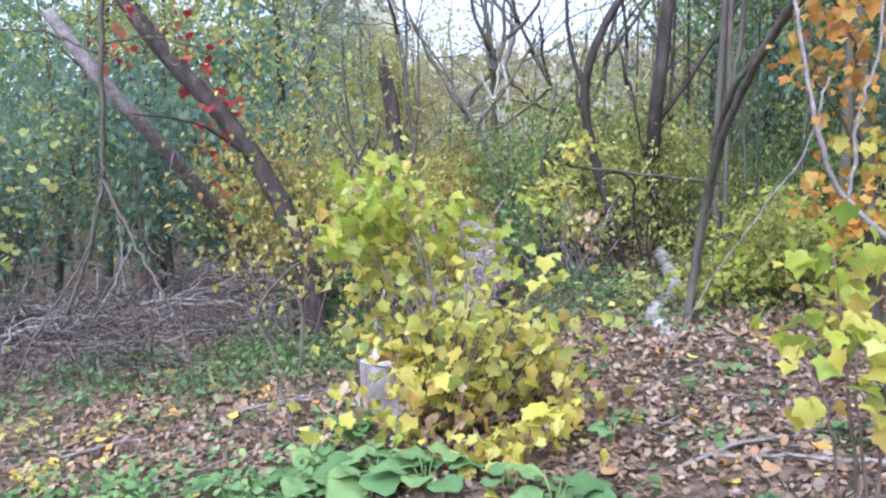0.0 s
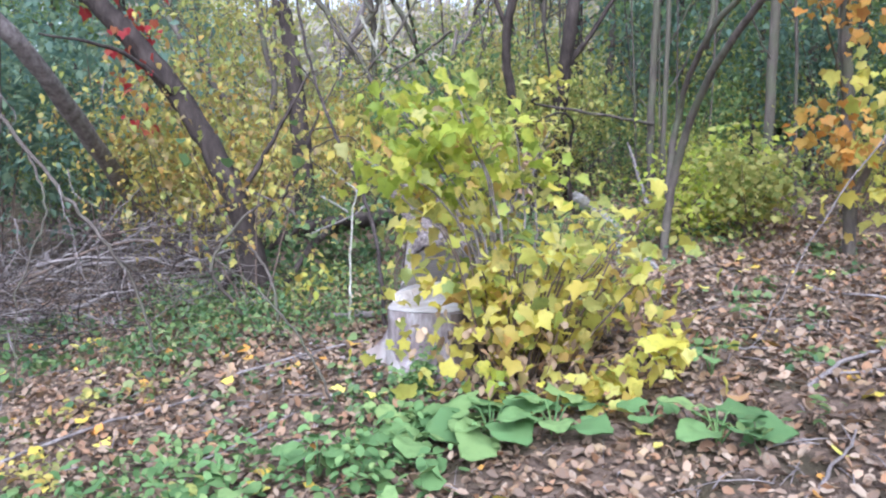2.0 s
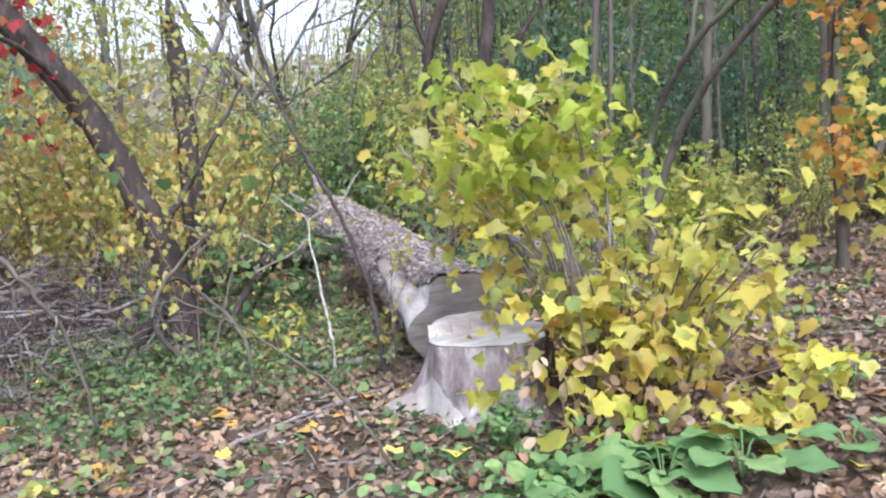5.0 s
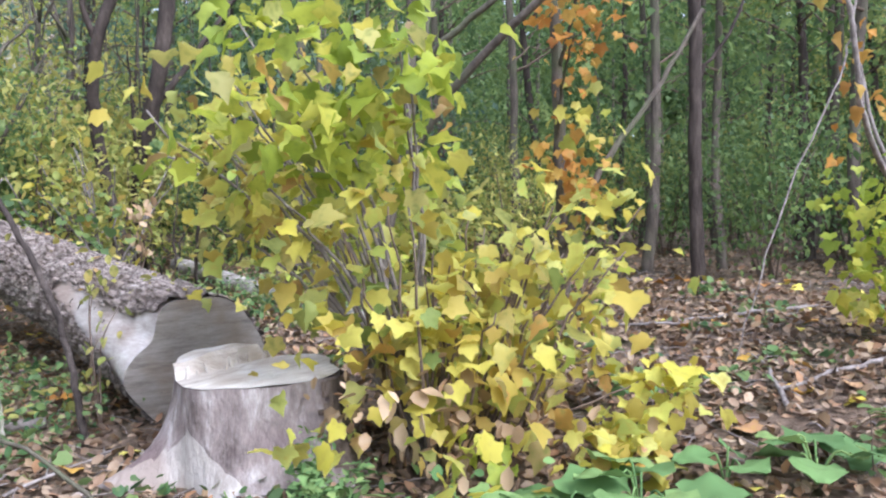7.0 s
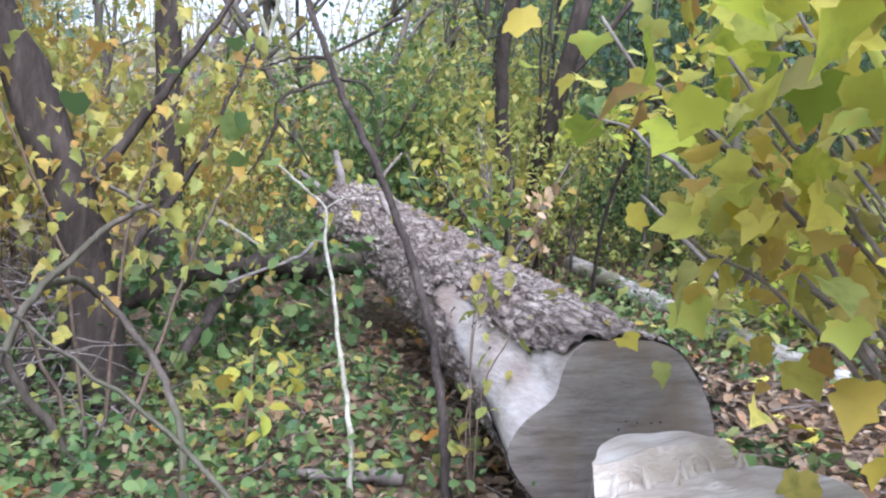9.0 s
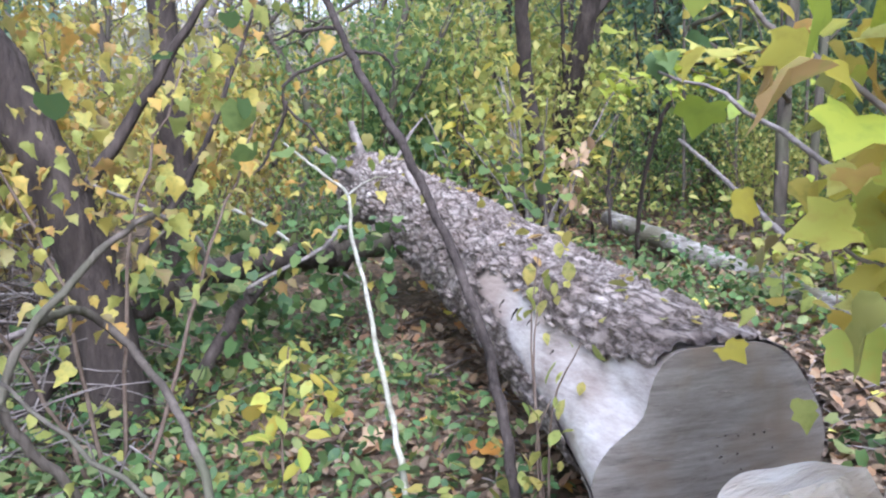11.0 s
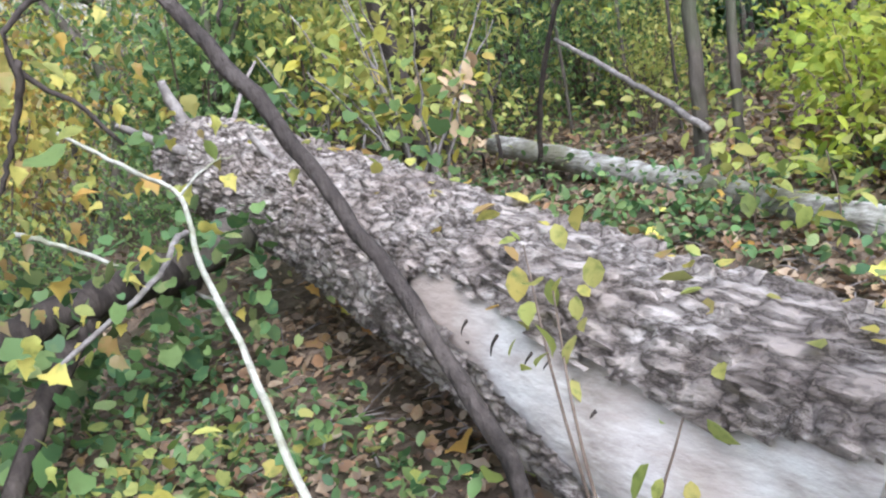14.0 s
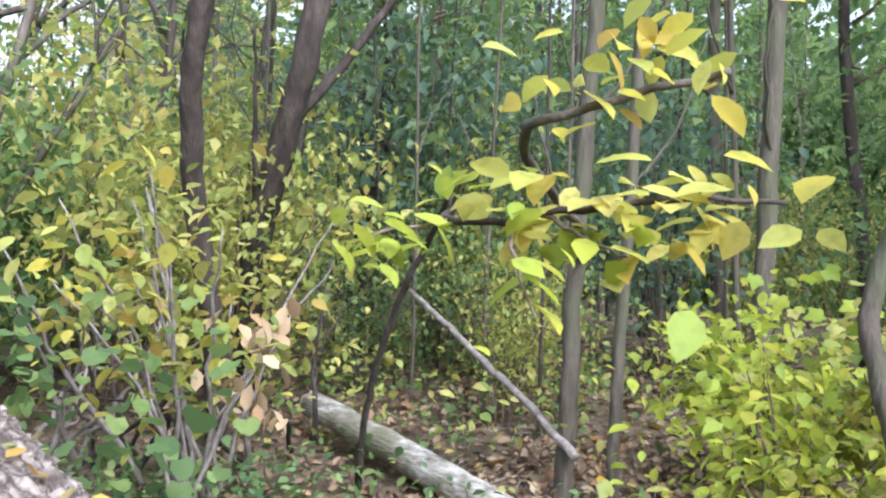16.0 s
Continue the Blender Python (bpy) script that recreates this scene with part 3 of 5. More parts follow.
# the split root, bare and white, with a jagged upper edge
rv, rf = [], []
for i in range(15):
    for j in range(30):
        a = radians(140 + 92 * j / 29)
        x, y = SX + 0.31 * math.cos(a), SY + 0.31 * math.sin(a)
        base = G(x, y) - 0.06
        top = 0.3 - 0.24 * abs(j - 13) / 15 + 0.045 * noise.noise((j * 0.9, 4, 0))
        z = base + max(0.05, top) * i / 14
        r = stump_r(a, z - base - 0.06) + 0.012
        rv.append((SX + r * math.cos(a), SY + r * math.sin(a), z))
for i in range(14):
    for j in range(29):
        a = i * 30 + j
        rf.append((a, a + 1, a + 31, a + 30))
part("split_root", (np.array(rv), rf), M_ROOT, stump, "pale torn root wood")
for k in range(9):
    a = -0.5 + 0.12 * k
    x, y = SX + 0.27 - 0.065 * k, SY + 0.2 - 0.006 * k + rng.uniform(-0.02, 0.02)
    part("splinter", tube([(x, y, stump_top(x, y) - 0.02), (x + rng.uniform(-0.03, 0.03), y + 0.01, stump_top(x, y) + rng.uniform(0.02, 0.06))], 0.016, 0.004, 5, 3), M_FRESH, stump)

# ---- the fallen birch ----
birch = thing("birch_log", (2.1, 8.6, G(2.1, 8.6)), "fallen birch log with peeling white bark among ivy", "log")
bp_ = [(1.95, 6.54, 0.15), (1.98, 7.0, 0.22), (2.04, 7.55, 0.29), (2.28, 8.07, 0.32), (2.54, 8.6, 0.34), (2.7, 9.2, 0.41), (2.94, 10.63, 0.63)]
part("bark", tube(bp_, 0.078, 0.085, 14, 60, 0.003, 0.03), M_BIRCH, birch)
part("broken_end", tube([(2.94, 10.63, 0.63), (2.96, 10.7, 0.64)], 0.075, 0.05, 10, 3, 0, 0.2), M_FRESH, birch, "pale broken end")
part("cut_end", tube([(1.95, 6.54, 0.15), (1.947, 6.52, 0.148)], 0.07, 0.066, 12, 3), M_CUT, birch, "dark grey rotten end")


# ---- trees ----
def tree(name, label, pts, r0, r1, material, sides=10, n=None, limbs=(), flare=0.35, lumps=0.05, group="", category="tree"):
    p0 = pts[0]
    t = thing(name, (p0[0], p0[1], G(p0[0], p0[1])), label, category, group)
    part("trunk", tube([(p0[0], p0[1], p0[2] - 0.15)] + list(pts), r0, r1, sides, n or 7 * len(pts), 0.004, lumps, flare), material, t)
    for q, a, b in limbs:
        part("branch", tube(q, a, b, 6, 5 * len(q), 0.006, 0.05), material, t)
    return t


def up_from(x, y, *rest):
    return [(x, y, G(x, y))] + list(rest)


leaning = tree("leaning_tree", "dark leaning tree with red creeper and autumn leaves", up_from(-1.38, 8.56, (-1.44, 8.63, 0.29), (-1.58, 8.69, 0.83), (-1.81, 8.74, 1.38), (-2.12, 8.78, 1.92), (-2.53, 8.81, 2.46), (-3.02, 8.82, 3.0), (-3.9, 8.9, 4.2), (-4.6, 9.0, 5.6)), 0.135, 0.085, M_DARKBARK, 12,
               limbs=[([(-1.58, 8.69, 0.8), (-1.15, 8.75, 1.5), (-0.8, 8.8, 2.1)], 0.035, 0.01), ([(-2.05, 8.77, 1.8), (-2.5, 8.3, 2.2), (-3.1, 7.9, 2.3)], 0.03, 0.01), ([(-1.46, 8.65, 0.4), (-1.0, 9.0, 1.0), (-0.6, 9.3, 1.9)], 0.03, 0.008)])
leaning2 = tree("leaning_tree", "grey-brown bare trunk leaning steeply among dark foliage", up_from(-2.58, 12.4, (-2.7, 12.01, 0.35), (-3.06, 10.72, 1.25), (-3.42, 9.42, 2.15), (-3.8, 8.9, 2.75), (-4.3, 8.7, 3.5)), 0.13, 0.075, M_GREYTWIG, 10)
snag = tree("dead_snag", "dark broken snag with a jagged top", up_from(-0.62, 11.9, (-0.66, 11.9, 1.6), (-0.78, 11.85, 2.9), (-0.85, 11.8, 3.25)), 0.16, 0.09, M_DARKBARK, 10, lumps=0.09)
for dx, h in ((-0.05, 0.28), (0.04, 0.18), (0.0, 0.4)):
    part("broken_tip", tube([(-0.85 + dx, 11.8, 3.15), (-0.87 + dx * 1.6, 11.8, 3.25 + h)], 0.05, 0.012, 6, 4, 0, 0.1), M_DARKBARK, snag)
whitesnag = tree("dead_tree", "bleached forked dead tree at the foot of the slope", [(1.38, 14.9, G(1.38, 14.9)), (1.32, 14.9, 1.8), (1.1, 14.9, 2.8), (0.7, 14.9, 3.7)], 0.11, 0.03, M_WHITESTICK, 9,
                 limbs=[([(1.15, 14.9, 2.6), (1.22, 14.9, 3.3), (1.05, 14.9, 4.3)], 0.06, 0.02), ([(1.25, 14.9, 2.1), (0.7, 14.8, 2.5), (0.2, 14.8, 2.9)], 0.05, 0.015), ([(0.95, 14.9, 3.1), (1.05, 14.9, 3.8), (0.95, 14.9, 4.6)], 0.035, 0.012)])
curved = tree("curved_sapling", "slender black sapling with a curved stem", up_from(2.48, 10.95, (2.38, 10.85, 0.82), (2.24, 10.79, 1.33), (2.07, 10.71, 1.85), (1.93, 10.57, 2.37), (1.88, 10.4, 2.88), (2.0, 10.25, 3.4), (2.4, 10.2, 4.2), (2.7, 10.2, 5.4)), 0.075, 0.05, M_DARKBARK,
              limbs=[([(1.88, 10.42, 2.8), (1.65, 10.4, 3.5), (1.62, 10.4, 4.6)], 0.035, 0.02)])
dark_trunk = tree("forest_tree", "thick dark trunk leaning among the shrubs", up_from(3.3, 11.85, (3.17, 11.7, 0.88), (3.04, 11.44, 1.65), (2.99, 11.26, 2.03), (2.96, 11.05, 2.5), (3.0, 10.9, 3.2), (3.2, 10.8, 5.5)), 0.115, 0.085, M_DARKBARK, limbs=[([(2.97, 11.1, 2.4), (3.4, 11.0, 3.0), (4.0, 10.7, 4.0)], 0.05, 0.02), ([(3.05, 11.5, 1.6), (2.8, 11.2, 2.2), (2.6, 11.0, 3.0)], 0.03, 0.01)])
forked = tree("forked_tree", "slender grey tree forking into two leaning stems", up_from(2.22, 7.06, (2.28, 7.12, 0.63), (2.32, 7.06, 1.07), (2.34, 6.87, 1.5), (2.33, 6.5, 1.93), (2.35, 5.95, 2.37), (2.4, 5.3, 2.8), (2.5, 4.7, 3.3)), 0.045, 0.026, M_TRUNK,
              limbs=[([(2.28, 7.12, 0.6), (2.45, 7.38, 1.07), (2.54, 7.42, 1.5), (2.5, 7.15, 1.93), (2.5, 6.69, 2.37), (2.67, 6.08, 2.8), (2.95, 5.4, 3.4)], 0.038, 0.022), ([(2.5, 6.9, 2.15), (2.6, 6.85, 2.9), (2.7, 6.8, 4.2)], 0.026, 0.016)])
treeG = tree("slim_tree", "straight grey-brown young trunk", up_from(3.1, 8.92, (3.1, 8.9, 1.0), (3.08, 8.86, 2.0), (3.12, 8.82, 3.2), (3.2, 8.8, 6)), 0.052, 0.038, M_TRUNK,
             limbs=[([(3.08, 8.86, 2.2), (3.3, 8.7, 2.6), (3.5, 8.5, 3.2)], 0.014, 0.005), ([(3.08, 8.87, 1.7), (2.85, 8.9, 1.95), (2.7, 8.95, 2.4)], 0.01, 0.004)])
treeG2 = tree("slim_tree", "thin straight young trunk with mottled bark", up_from(3.12, 8.66, (3.11, 8.65, 0.9), (3.1, 8.6, 2.0), (3.15, 8.55, 5.5)), 0.036, 0.026, M_TRUNK,
              limbs=[([(3.1, 8.6, 1.9), (3.25, 8.45, 2.2), (3.35, 8.35, 2.7)], 0.01, 0.004)])
treeH = tree("slim_tree", "straight grey young trunk in the wood", up_from(4.3, 8.4, (4.28, 8.38, 1.5), (4.3, 8.35, 3.0), (4.35, 8.3, 7)), 0.065, 0.05, M_TRUNK,
             limbs=[([(4.29, 8.36, 2.2), (4.0, 8.3, 2.6), (3.8, 8.2, 3.2)], 0.014, 0.005)])
midtree = tree("maple_tree", "brown young maple trunk with orange leaves", up_from(3.4, 6.1, (3.38, 6.1, 0.8), (3.3, 6.08, 1.7), (3.2, 6.05, 2.6), (3.1, 6, 5)), 0.058, 0.042, M_TRUNK,
               limbs=[([(3.35, 6.1, 0.75), (3.5, 5.8, 1.4), (3.85, 5.5, 2.0), (4.3, 5.2, 2.8)], 0.035, 0.018), ([(3.3, 6.1, 1.6), (3.0, 5.9, 2.0), (2.6, 5.6, 2.3)], 0.018, 0.006), ([(3.25, 6.05, 2.2), (2.9, 5.7, 2.7), (2.5, 5.3, 2.9)], 0.018, 0.006)])
treeR = tree("forest_tree", "straight dark young trunk in the open wood", up_from(4.38, 5.3, (4.37, 5.3, 1.5), (4.33, 5.28, 3.0), (4.3, 5.25, 7)), 0.068, 0.05, M_DARKBARK, limbs=[([(4.35, 5.29, 2.2), (4.55, 5.0, 2.7), (4.85, 4.8, 3.5)], 0.02, 0.008)])

# slanting dead pole and the bleached stick in front of the log
pole = thing("dead_pole", (-0.45, 6.8, G(-0.45, 6.8)), "slanting dark dead sapling with side twigs leaning over the log", "dead tree")
pole_pts = [(-0.47, 6.74, G(-0.47, 6.74) - 0.05), (-0.46, 6.92, 0.32), (-0.48, 7.16, 0.7), (-0.58, 7.36, 1.08), (-0.71, 7.54, 1.42), (-0.84, 7.7, 1.85), (-0.95, 7.85, 2.4), (-1.0, 8.0, 3.0)]
part("stem", tube(pole_pts, 0.0185, 0.011, 9, 60, 0.004, 0.07), M_POLEBARK, pole)
for q in ([(-0.71, 7.54, 1.42), (-0.84, 7.55, 1.36), (-0.92, 7.55, 1.31), (-0.94, 7.55, 1.23), (-0.85, 7.55, 1.15), (-0.79, 7.55, 1.07)], [(-0.71, 7.54, 1.42), (-0.6, 7.55, 1.42), (-0.54, 7.55, 1.37), (-0.55, 7.55, 1.27)],
          [(-0.74, 7.58, 1.5), (-0.87, 7.65, 1.49), (-0.97, 7.65, 1.44)], [(-0.93, 7.55, 1.24), (-0.96, 7.58, 1.12), (-1.02, 7.6, 1.0)], [(-0.84, 7.7, 1.85), (-1.0, 7.8, 2.1), (-1.1, 7.9, 2.4)], [(-0.8, 7.65, 1.7), (-0.65, 7.75, 1.95), (-0.6, 7.85, 2.3)]):
    part("twig", tube(q, 0.008, 0.004, 6, 18, 0.003, 0.05), M_DARKBARK, pole)
stick = thing("bleached_stick", (-0.72, 7.0, G(-0.72, 7.0)), "thin bleached bare stick standing crooked in the ivy", "stick")
part("stem", tube([(-0.72, 7.0, G(-0.72, 7.0) - 0.04), (-0.68, 7.16, 0.07), (-0.65, 7.34, 0.24), (-0.61, 7.56, 0.42), (-0.56, 7.8, 0.59), (-0.5, 8.09, 0.76), (-0.43, 8.32, 0.91), (-0.55, 8.4, 1.02), (-0.66, 8.55, 1.14)], 0.012, 0.006, 7, 40, 0.003, 0.1), M_WHITESTICK, stick)
part("twig", tube([(-0.44, 8.3, 0.9), (-0.32, 8.35, 0.97), (-0.2, 8.4, 0.99)], 0.005, 0.002, 6, 9, 0.003), M_WHITESTICK, stick)
vine = thing("dead_vine", (-1.35, 7.5, G(-1.35, 7.5)), "arching grey dead branch rooted in the ivy", "branch")
part("stem", tube([(-1.55, 7.7, G(-1.55, 7.7)), (-1.68, 7.6, 0.05), (-1.79, 7.55, 0.22), (-1.8, 7.55, 0.36), (-1.73, 7.6, 0.51), (-1.58, 7.65, 0.67), (-1.48, 7.7, 0.77), (-1.3, 7.85, 0.87)], 0.018, 0.011, 7, 30, 0.004, 0.06), M_TRUNK, vine)
part("stem", tube([(-1.72, 7.62, 0.52), (-1.6, 7.75, 0.54), (-1.5, 7.8, 0.47), (-1.41, 7.65, 0.38), (-1.34, 7.3, 0.27), (-1.3, 7.05, 0.1), (-1.3, 6.95, G(-1.3, 6.95))], 0.016, 0.013, 7, 30, 0.003, 0.06), M_TRUNK, vine)
slant = thing("slanting_dead_pole", (3.02, 8.8, G(3.02, 8.8)), "bleached dead pole leaning against a young trunk", "dead tree")
part("stem", tube([(3.02, 8.8, 0.6), (3.18, 9.25, 0.82), (3.4, 9.85, 1.08), (3.65, 10.52, 1.36)], 0.024, 0.018, 7, 24, 0.004, 0.06), M_GREYTWIG, slant)


# ---- bare slender trees against the sky ----
def grow(p0, d0, length, r, depth, out):
    """A limb that forks again and again into finer twigs."""
    d0 = np.array(d0) / np.linalg.norm(d0)
    p1 = p0 + d0 * length * 0.5 + rng.normal(0, 0.04 * length, 3)
    p2 = p0 + d0 * length + rng.normal(0, 0.08 * length, 3)
    out.append((tube([p0, p1, p2], r, r * 0.6, 6 if depth > 1 else 4, 8, 0.01 * length, 0.04), p2, depth))
    if depth > 0:
        for q in range(3 if depth > 1 else 4):
            s = rng.uniform(0.35, 1.0)
            b = p1 * (1 - s) + p2 * s if s > 0.5 else p0 * (1 - 2 * s) + p1 * 2 * s
            d = d0 + rng.normal(0, 0.55, 3) + np.array([0, 0, 0.12])
            grow(b, d, length * rng.uniform(0.45, 0.75), r * 0.5, depth - 1, out)


def bare_tree(x, y, h, r, lean, material, leaf_material=None, count=0):
    t = thing("bare_tree", (x, y, G(x, y)), "slender half-bare autumn tree with fine twigs", "tree", "half-bare trees")
    out = []
    grow(np.array([x, y, G(x, y) - 0.1]), (lean[0], lean[1], 1.0), h, r, 3, out)
    part("trunk", out[0][0], material, t)
    part("branch", joined([o[0] for o in out if o[2] == 2]), material, t)
    tagged(part("twig_spray", joined([o[0] for o in out if o[2] < 2]), material, t), kind="stuff")
    if count:
        tips = [o[1] for o in out if o[2] < 2]
        part("foliage", leaves(clumps(tips, count, 0.16), 0.07, KITE, 0.6, 0.5), leaf_material, t)
    return t


for x, y, h, r, lean, m, lm, c in ((0.4, 13.2, 3.2, 0.06, (0.1, 0), M_TRUNK, L_YLIME, 260), (1.1, 15.5, 4.2, 0.08, (-0.12, 0), M_TRUNK, L_YLIME, 200), (-0.3, 15.0, 4.4, 0.07, (0.2, 0), M_TRUNK, L_AUTUMN, 300), (2.6, 17.0, 4.5, 0.08, (0.1, 0), M_TRUNK, None, 0),
                                   (-1.6, 13.5, 3.8, 0.07, (-0.1, 0), M_TRUNK, L_YLIME, 500), (3.4, 19.5, 5.0, 0.09, (-0.15, 0), M_TRUNK, None, 0), (0.8, 20.0, 5.4, 0.1, (0.12, 0), M_GREYTWIG, None, 0), (-0.9, 18.5, 5.0, 0.09, (0.05, 0), M_TRUNK, L_YLIME, 300),
                                   (1.6, 12.4, 3.0, 0.05, (0.0, 0), M_TRUNK, L_LIME, 420), (4.2, 15.0, 4.2, 0.07, (-0.05, 0), M_TRUNK, L_LIME, 600), (3.2, 14.2, 3.6, 0.06, (0.05, 0), M_TRUNK, L_YLIME, 500)):
    bare_tree(x, y, h, r, lean, m, lm, c)

# ---- background wood ----
def wood_tree(k, leaf_material, height, crown_lo, crown_r, count, leaf, r0, label, dark=False, shape=KITE):
    """One pattern for trees of the wood, built beside the origin and copied."""
    t = thing("forest_tree", (0, 0, -50), label, "tree", "trees of the wood")
    lean = rng.normal(0, 0.04, 2)
    pts = [(lean[0] * h + 0.06 * math.sin(h * 1.3 + k), lean[1] * h + 0.05 * math.cos(h * 1.1 + 2 * k), -50 + h) for h in np.linspace(-0.3, height, 7)]
    part("trunk", tube(pts, r0, r0 * 0.4, 8, 22, 0.008, 0.05, 0.3), M_TRUNK if k % 2 else M_DARKBARK, t)
    cents = []
    for q in range(11):
        h = rng.uniform(crown_lo, height * 0.95)
        a = rng.uniform(0, 2 * math.pi)
        p0 = np.array([lean[0] * h, lean[1] * h, -50 + h])
        e = p0 + np.array([math.cos(a), math.sin(a), 0.35]) * crown_r * rng.uniform(0.6, 1.1)
        mid = (p0 + e) / 2 + np.array([0, 0, 0.12])
        part("branch", tube([p0, mid, e], r0 * 0.3, 0.006, 5, 7, 0.02), M_TWIG, t)
        cents += [mid, e, e * 0.8 + mid * 0.2 + rng.normal(0, 0.2, 3)]
    part("crown", leaves(clumps(cents, count, (0.36 * crown_r, 0.36 * crown_r, 0.3 * crown_r)), leaf, shape, 0.6, 0.5), leaf_material, t)
    return t


def shrub_pattern(leaf_material, height, radius, count, leaf, label, stems=9, shape=KITE, group="shrubs of the wood"):
    t = thing("shrub", (0, 0, -50), label, "shrub", group)
    cents = []
    for q in range(stems):
        a, s = rng.uniform(0, 2 * math.pi), rng.uniform(0.3, 1.0)
        h = height * rng.uniform(0.6, 1.0)
        e = np.array([math.cos(a) * radius * s, math.sin(a) * radius * s, -50 + h])
        m = np.array([e[0] * 0.4, e[1] * 0.4, -50 + h * 0.5])
        part("stem", tube([(e[0] * 0.1, e[1] * 0.1, -50.1), m, e], 0.014, 0.004, 5, 8, 0.015), M_TWIG, t)
        cents += [e, (e + m) / 2, m, e + rng.normal(0, 0.15, 3)]
    part("foliage", leaves(clumps(cents, count, 0.27 * radius), leaf, shape, 0.6, 0.5), leaf_material, t)
    return t


PATTERN = {
    "deep": [wood_tree(k, L_DEEP, 9, 1.0, 1.6, 3000, 0.11, 0.1, "tall forest tree with dark green leaves", True) for k in range(3)],
    "green": [wood_tree(k + 4, L_GREEN, 8, 1.3, 1.5, 2600, 0.1, 0.085, "young forest tree with green leaves", True) for k in range(2)],
    "ylime": [wood_tree(k + 7, L_YLIME, 7, 1.0, 1.4, 3300, 0.085, 0.07, "young forest tree turning yellow-green") for k in range(2)],
    "yellow": [wood_tree(11, L_AUTUMN, 6, 0.9, 1.3, 3000, 0.085, 0.06, "young forest tree with yellow and orange leaves")],
    "thin": [wood_tree(k + 13, L_GREEN, 9, 2.0, 1.4, 1300, 0.1, 0.058, "slim dark forest trunk with high foliage", True) for k in range(3)],
    "s_lime": [shrub_pattern(L_YLIME, 1.9, 0.9, 2200, 0.07, "yellow-green understorey shrub of the wood")],
    "s_green": [shrub_pattern(L_GREEN, 1.6, 0.9, 2200, 0.065, "green understorey shrub among the trees")],
    "s_deep": [shrub_pattern(L_DEEP, 2.6, 1.2, 2800, 0.09, "dark green understorey shrub among the trees")],
    "s_yellow": [shrub_pattern(L_AUTUMN, 1.8, 0.9, 1900, 0.07, "autumn-yellow understorey shrub of the wood")],
}


def plant(kind, x, y, size=1.0):
    src = PATTERN[kind][int(rng.integers(0, len(PATTERN[kind])))]
    m = Matrix.LocRotScale(Vector((x, y, G(x, y))), Euler((rng.normal(0, 0.03), rng.normal(0, 0.03), rng.uniform(0, 6.28))), None)
    c = copy_thing(src, m)
    s = size * rng.uniform(0.85, 1.15)
    c.scale = (s, s, s)
    return c


def bearing(x, y):
    return math.degrees(math.atan2(x + 1.8, y - 1.5))


def clear_of_path(x, y):
    return math.hypot(x + 1.0, y - 3.5) > 6.2


trunks = []
for band, (r_lo, r_hi, n) in enumerate(((7.5, 12, 42), (12, 18, 80), (18, 30, 130))):
    for q in range(n):
        for attempt in range(30):
            az, r = rng.uniform(-62, 118), rng.uniform(r_lo, r_hi)
            x, y = -1.8 + r * math.sin(radians(az)), 1.5 + r * math.cos(radians(az))
            gap = -5 < az < 24
            if band == 0 and (az < 34 or math.hypot(x - 2.6, y - 9.4) < 3.3):
                continue
            if gap and band < 2 and r < 13:
                continue
            if any(math.hypot(x - a, y - b) < 1.0 for a, b in trunks):
                continue
            break
        else:
            continue
        if az < -5:
            kind = rng.choice(["deep", "green", "green", "thin", "s_green", "ylime"])
        elif gap:
            kind = rng.choice(["s_lime", "s_yellow", "ylime", "yellow"]) if r > 22 else rng.choice(["s_lime", "s_yellow", "s_green", "s_yellow"])
        elif az < 40:
            kind = rng.choice(["ylime", "ylime", "s_lime", "green", "deep", "s_yellow"])
        else:
            kind = rng.choice(["thin", "thin", "thin", "s_lime", "green", "s_green", "ylime"]) if band else rng.choice(["thin", "thin", "thin", "s_green"])
        trunks.append((x, y))
        plant(kind, x, y)
# nearer shrubs that frame the clearing
for kind, x, y, s in (("s_lime", 2.3, 12.3, 1.35), ("s_lime", 3.0, 11.6, 1.1), ("s_green", 1.3, 12.6, 1.2), ("s_green", 1.8, 13.2, 1.3), ("s_green", 2.9, 13.5, 1.6), ("s_yellow", -0.4, 12.2, 1.1), ("s_yellow", -1.6, 11.4, 1.2),
                      ("s_yellow", -2.3, 10.9, 1.1), ("s_deep", -4.8, 12.5, 1.3), ("s_deep", -6.3, 11.5, 1.3), ("s_deep", -3.4, 13, 1.3), ("s_deep", -7.6, 10, 1.2), ("s_lime", 3.6, 13.0, 0.9), ("s_lime", 3.9, 9.9, 0.6),
                      ("s_green", 4.0, 11.3, 0.7), ("s_green", 4.6, 10.5, 1.0), ("s_lime", 4.4, 7.2, 0.7), ("s_green", 0.6, 11.6, 0.65), ("s_green", -0.4, 10.9, 0.45), ("s_yellow", 0.3, 13.5, 1.2), ("s_deep", 5.5, 12, 1.2),
                      ("s_deep", 6.5, 10, 1.1), ("s_green", 6.5, 7.2, 0.9), ("s_green", 7.2, 4.5, 0.9), ("s_lime", 6.2, 3.2, 0.9), ("s_lime", 5.2, 11, 1.0)):
    plant(kind, x, y, s)
for src in [p for group in PATTERN.values() for p in group]:
    for o in (*src.children_recursive, src):
        bpy.data.objects.remove(o)

